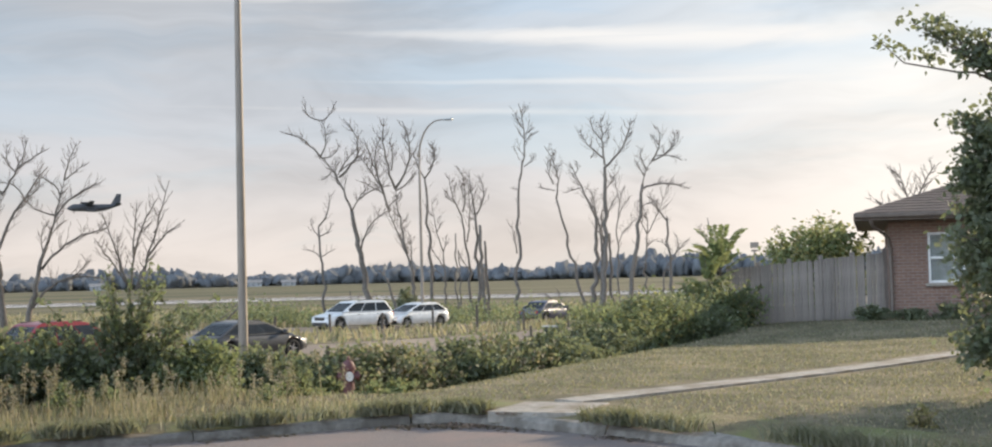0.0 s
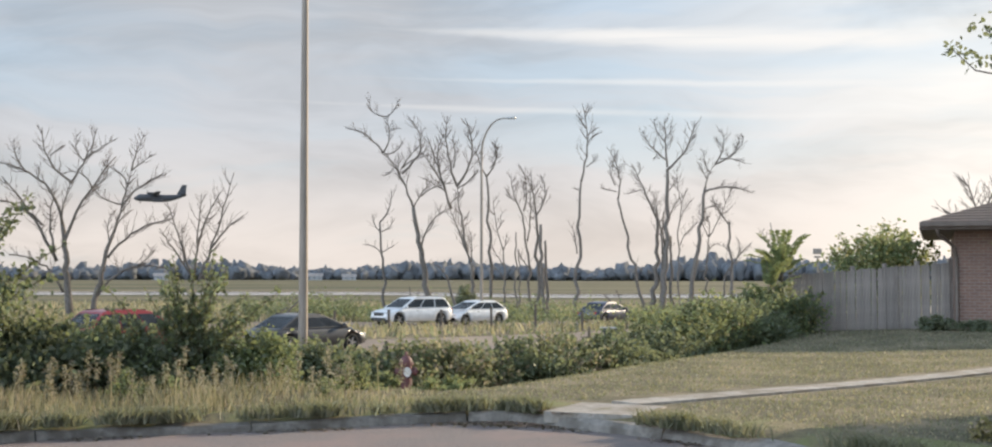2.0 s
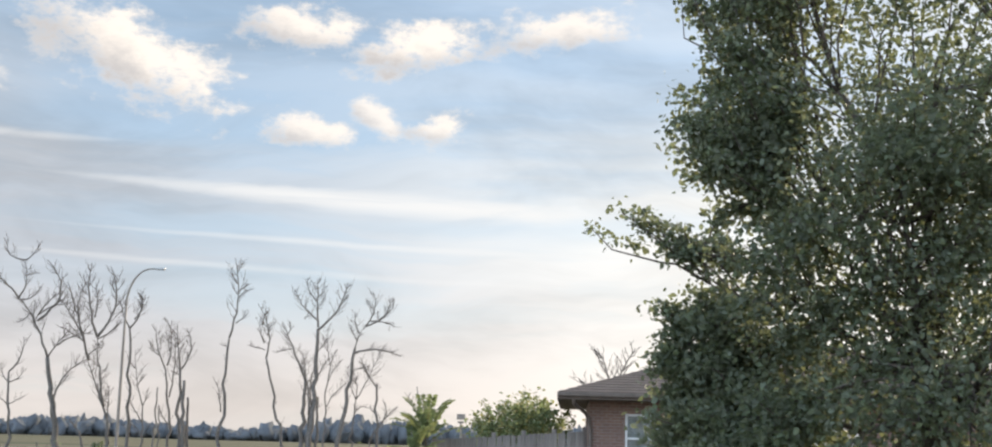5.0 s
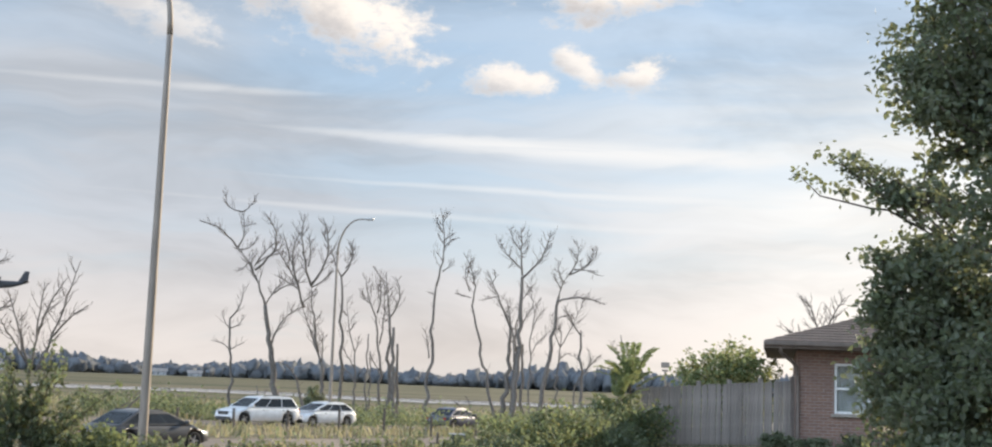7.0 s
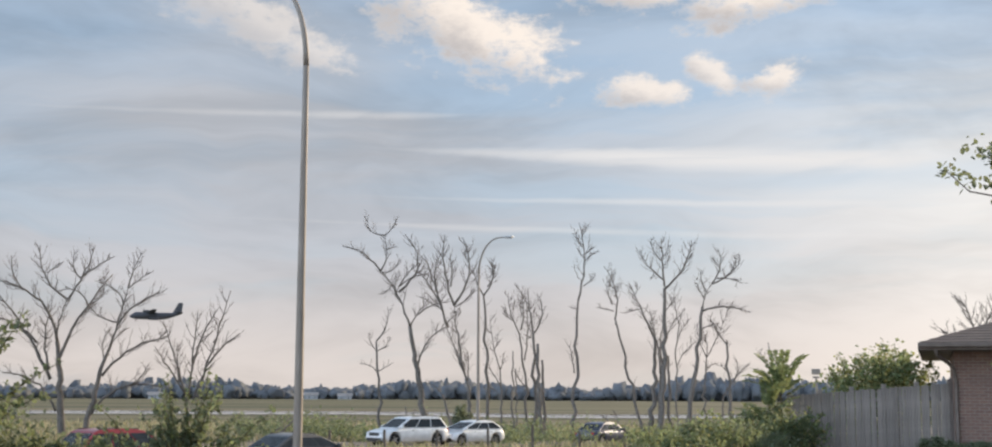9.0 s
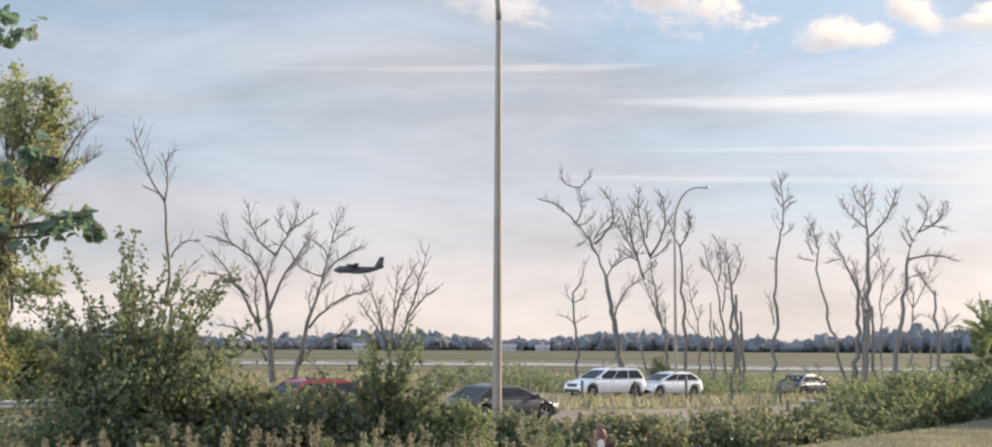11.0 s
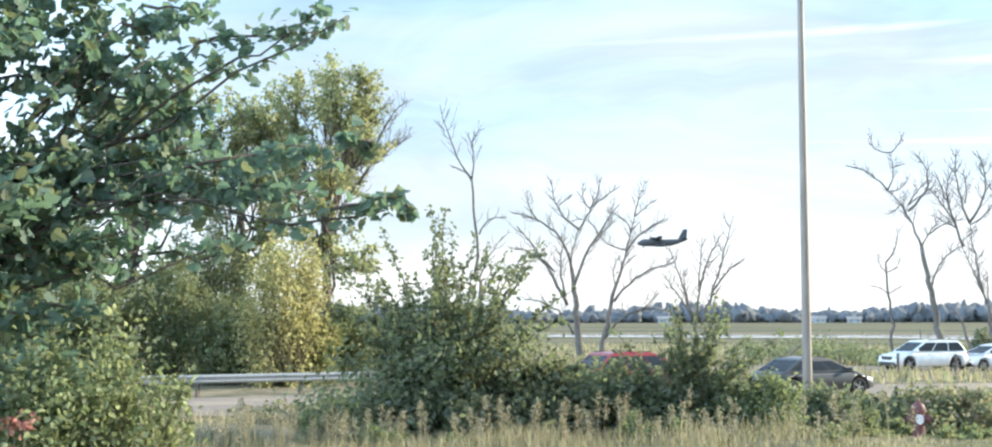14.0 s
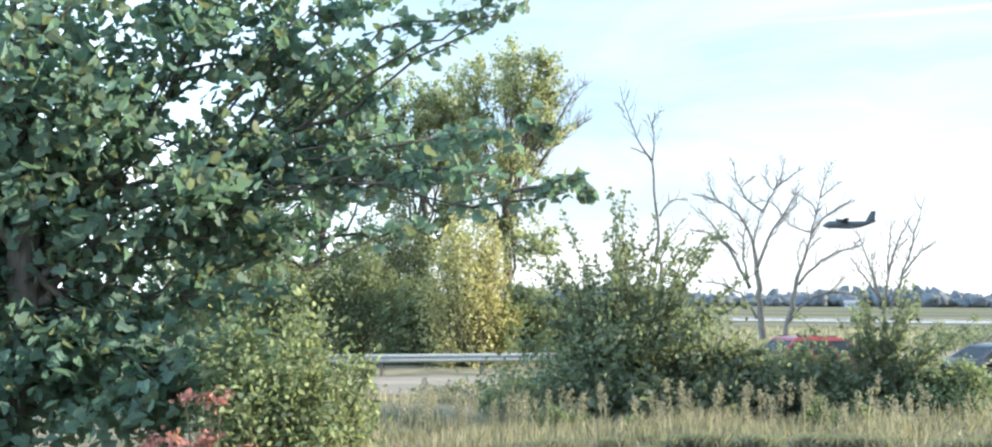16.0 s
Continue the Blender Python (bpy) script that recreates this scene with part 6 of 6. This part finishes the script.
# tall dry verge grass with plumes
x, y = verge(12000, 4.0, 42, 11.0, 17.0)
blades("tall_grass", on_ground(x, y), 0.27, 0.012, DRY, rng, "tall dry straw-coloured grass on the verge", patchy=True)
x, y = verge(10000, 2.0, 42, 11.0, 17.4)
blades("tall_grass", on_ground(x, y), 0.22, 0.014, GREENGRASS, rng, "green grass growing through the dry verge", patchy=True)
x, y = verge(9000, 2.0, 40, 19.5, 32.0)
blades("tall_grass", on_ground(x, y), 0.22, 0.016, DRY, rng, "tall dry grass on the slope behind the shrubs")
x, y = verge(1100, 5.5, 41, 13.6, 16.8, 0.5)
sel = rng.random(len(x)) < 0.13
x, y = x[sel], y[sel]
tips = blades("grass_stalks", on_ground(x, y), 0.5, 0.012, DRY, rng, "thin stalks of tall seeding grass", 0.07)
spike = []
for tip in tips:
    u = rng.uniform(0, 1, 70)
    long = rng.uniform(0.16, 0.34)
    ring = rng.normal(0, 0.02, (70, 2)) * (0.35 + np.sin(np.pi * (0.08 + 0.85 * u)))[:, None]
    spike.append(tip + np.stack([ring[:, 0], ring[:, 1], 0.05 - u * long], 1))
spike = np.concatenate(spike)
tagged(scatter("grass_plumes", LEAF, spike, basis(rng, len(spike), 0.3), 0.03, SEED), "pale brown seed spikes standing above the verge", "grass", kind="stuff")
# lawn
x, y = rng.uniform(-1.5, 16, 120000), rng.uniform(8, 34, 120000)
keep = (edge_distance(x, y) > 0.2) & (y < crest(x) + 1.0)
keep &= np.abs((x - 0.95) * 0.634 - (y - 15.2) * 0.773) > 0.55
x, y = x[keep], y[keep]
keep = clear_of_paving(x, y)
x, y = x[keep], y[keep]
half = rng.random(len(x)) < 0.72
blades("lawn_grass", on_ground(x[half], y[half]), 0.045, 0.016, GREENGRASS, rng, "short dull green lawn grass", 0.5)
blades("lawn_grass", on_ground(x[~half], y[~half]), 0.045, 0.016, DRY, rng, "short sun-dried lawn grass", 0.5)
# weeds along the kerb
t = rng.uniform(0, 1, 16000)
seg = EDGE[(EDGE[:, 1] > 8)]
i = (t * (len(seg) - 1)).astype(int)
q = seg[i] + (seg[np.minimum(i + 1, len(seg) - 1)] - seg[i]) * ((t * (len(seg) - 1)) % 1)[:, None]
q = q[np.sin(t * 61) + np.sin(t * 143 + 1.0) + rng.normal(0, 0.5, len(t)) > 0.1]
q = q + rng.normal(0, 0.07, q.shape) + np.array([0.0, 0.13])
q = q[clear_of_paving(q[:, 0], q[:, 1])]
blades("kerb_weeds", np.stack([q[:, 0], q[:, 1], np.full(len(q), 0.12)], 1), 0.16, 0.018, GREENGRASS, rng, "ragged weeds spilling over the kerb", 0.6)
# leaf litter in the gutter
q = np.stack([rng.normal(0.05, 0.45, 420), rng.normal(14.25, 0.12, 420)], 1)
q = q[edge_distance(q[:, 0], q[:, 1]) < 0.5]
litter = np.stack([q[:, 0], q[:, 1], np.where(edge_distance(q[:, 0], q[:, 1]) < -0.01, 0.012, 0.15)], 1)
tagged(scatter("leaf_litter", OVAL, litter, basis(rng, len(litter), 1.2), 0.055, leaf_mat("fallen_leaf", (0.14, 0.08, 0.05), (0.26, 0.16, 0.10), 0.2)), "dry brown fallen leaves in the gutter", "leaves", kind="stuff")
# soil and dead leaves along the gutter
t = rng.uniform(0, 1, 2600)
i = (t * (len(seg) - 1)).astype(int)
q = seg[i] + (seg[np.minimum(i + 1, len(seg) - 1)] - seg[i]) * ((t * (len(seg) - 1)) % 1)[:, None]
q = q[np.sin(t * 47) + rng.normal(0, 0.6, len(t)) > 0.2]
q = q + rng.normal(0, 0.09, q.shape) - np.array([0.0, 0.1])
q = q[edge_distance(q[:, 0], q[:, 1]) < -0.02]
bits = np.stack([q[:, 0], q[:, 1], np.full(len(q), 0.01)], 1)
tagged(scatter("gutter_debris", OVAL, bits, basis(rng, len(bits), 1.2), 0.045 * rng.uniform(0.4, 1.3, len(bits)), leaf_mat("gutter_leaf", (0.12, 0.085, 0.06), (0.22, 0.16, 0.11), 0.1)), "soil crumbs and dead leaves along the gutter", "debris", kind="stuff")
# marsh tufts
b, d = np.radians(rng.uniform(-14, 42, 26000)), rng.uniform(60, 150, 26000)
x, y = -np.sin(b) * d, np.cos(b) * d


def off_road(x, y, line, half):
    c, out = np.asarray(line, float), np.full(len(x), 1e9)
    p = np.stack([x, y], 1)
    for a, e in zip(c[:-1], c[1:]):
        dd = e - a
        tt = np.clip(((p - a) @ dd) / (dd @ dd), 0, 1)
        out = np.minimum(out, np.linalg.norm(p - a - tt[:, None] * dd, axis=1))
    return out > half


keep = off_road(x, y, NEAR_ROAD, 5.2) & off_road(x, y, FAR_ROAD, 5.0)
x, y = x[keep], y[keep]
half = rng.random(len(x)) < 0.35
blades("marsh_grass", on_ground(x[half], y[half]), 0.55, 0.12, GREENGRASS, rng, "rough green marsh grass", 0.35)
blades("marsh_grass", on_ground(x[~half], y[~half]), 0.5, 0.12, DRY, rng, "rough tan marsh grass", 0.35)
pos, n = [], 90
for k in range(n):
    p = spot(rng.uniform(-9, 12), rng.uniform(84, 112))
    w, h = rng.uniform(0.8, 2.6), rng.uniform(0.6, 1.9)
    m = 150
    pos.append(np.array([p.x, p.y, gz(p.x, p.y) + h * 0.45]) + rng.normal(0, 1, (m, 3)) * np.array([w * 0.5, w * 0.5, h * 0.3]))
pos = np.concatenate(pos)
tagged(scatter("marsh_bushes", OVAL, pos, basis(rng, len(pos), 0.3), 0.2, LEAF_MID), "low olive bushes round the dead trees", "bush", kind="stuff")


# ---- the transport aeroplane ----
def aeroplane():
    grey = plain("aircraft_grey", (0.055, 0.06, 0.07), 0.6)
    p = spot(15.5, 800.0, 46.5)
    plane = thing("aeroplane", "dark grey four-engined propeller transport aeroplane in flight", "aeroplane", at=p, turn=195.5)
    plane.rotation_euler = (0, radians(-1), radians(198.0))
    stations = [(15.0, 0.15, -0.7), (14.3, 0.9, -0.55), (13.0, 1.6, -0.25), (11.5, 2.1, 0), (8, 2.15, 0), (-2, 2.15, 0), (-6, 1.9, 0.35), (-10, 1.25, 1.1), (-13.5, 0.6, 1.9), (-15.0, 0.15, 2.2)]
    n = 16
    v = [(x, r * math.cos(k * 2 * math.pi / n), z + r * math.sin(k * 2 * math.pi / n)) for x, r, z in stations for k in range(n)]
    f = [(i * n + k, i * n + (k + 1) % n, (i + 1) * n + (k + 1) % n, (i + 1) * n + k) for i in range(len(stations) - 1) for k in range(n)]
    f += [tuple(reversed(range(n))), tuple(range((len(stations) - 1) * n, len(stations) * n))]
    mesh_object("fuselage", v, f, grey, plane, shade=True)

    def foil(name, a, b, ca, cb, thick):
        a, b = Vector(a), Vector(b)
        span = (b - a).normalized()
        up = Vector((1, 0, 0)).cross(span).normalized()
        sec = [(0.5, 0), (0.25, 0.5), (-0.1, 0.45), (-0.5, 0.02), (-0.1, -0.35), (0.25, -0.4)]
        v = [tuple(o + Vector((c * u, 0, 0)) + up * (w * thick * c)) for o, c in ((a, ca), (b, cb)) for u, w in sec]
        m = len(sec)
        f = [(i, (i + 1) % m, m + (i + 1) % m, m + i) for i in range(m)] + [tuple(reversed(range(m))), tuple(range(m, 2 * m))]
        mesh_object(name, v, f, grey, plane)

    for s in (1, -1):
        foil("wing", (3.0, s * 0.5, 2.2), (2.0, s * 20, 2.7), 4.9, 2.5, 0.14)
        foil("tailplane", (-13.0, s * 0.2, 2.3), (-13.6, s * 8, 2.5), 3.6, 1.8, 0.1)
        part("wheel_fairing", box(6.0, 0.9, 1.5, (1.5, s * 2.1, -1.5), 0.4), grey, plane)
        for y in (5.0, 10.2):
            bm = rod(0.45, 0.62, (7.2, s * y, 2.2), (5.4, s * y, 2.2), 12)
            rod(0.62, 0.35, (5.4, s * y, 2.2), (1.6, s * y, 2.1), 12, bm)
            engine = part("engine", bm, grey, plane)
            prop = rod(0.25, 0.05, (7.2, s * y, 2.2), (7.8, s * y, 2.2), 10)
            for k in range(4):
                a = k * math.pi / 2 + 0.2
                m = Matrix.Translation((7.4, s * y, 2.2)) @ Matrix.Rotation(a, 4, "X") @ Matrix.Translation((0, 0, 1.05)) @ Matrix.Diagonal((0.12, 0.36, 1.95, 1))
                bmesh.ops.create_cube(prop, size=1.0, matrix=m)
            part("propeller", prop, grey, engine)
    v = []
    for x, z, c in ((-11.6, 1.9, 5.4), (-13.6, 8.3, 2.6)):
        for u, w in ((0.5, 0), (0.1, 0.25), (-0.5, 0), (0.1, -0.25)):
            v.append((x + c * u, w * 0.9, z))
    mesh_object("tail_fin", v, [(0, 1, 5, 4), (1, 2, 6, 5), (2, 3, 7, 6), (3, 0, 4, 7), (3, 2, 1, 0), (4, 5, 6, 7)], grey, plane)
    part("nose_gear", rod(0.4, 0.4, (11.3, -0.3, -2.7), (11.3, 0.3, -2.7), 12, rod(0.12, 0.12, (11.3, 0, -2.6), (11.3, 0, -1.5), 6)), TYRE, plane)


aeroplane()
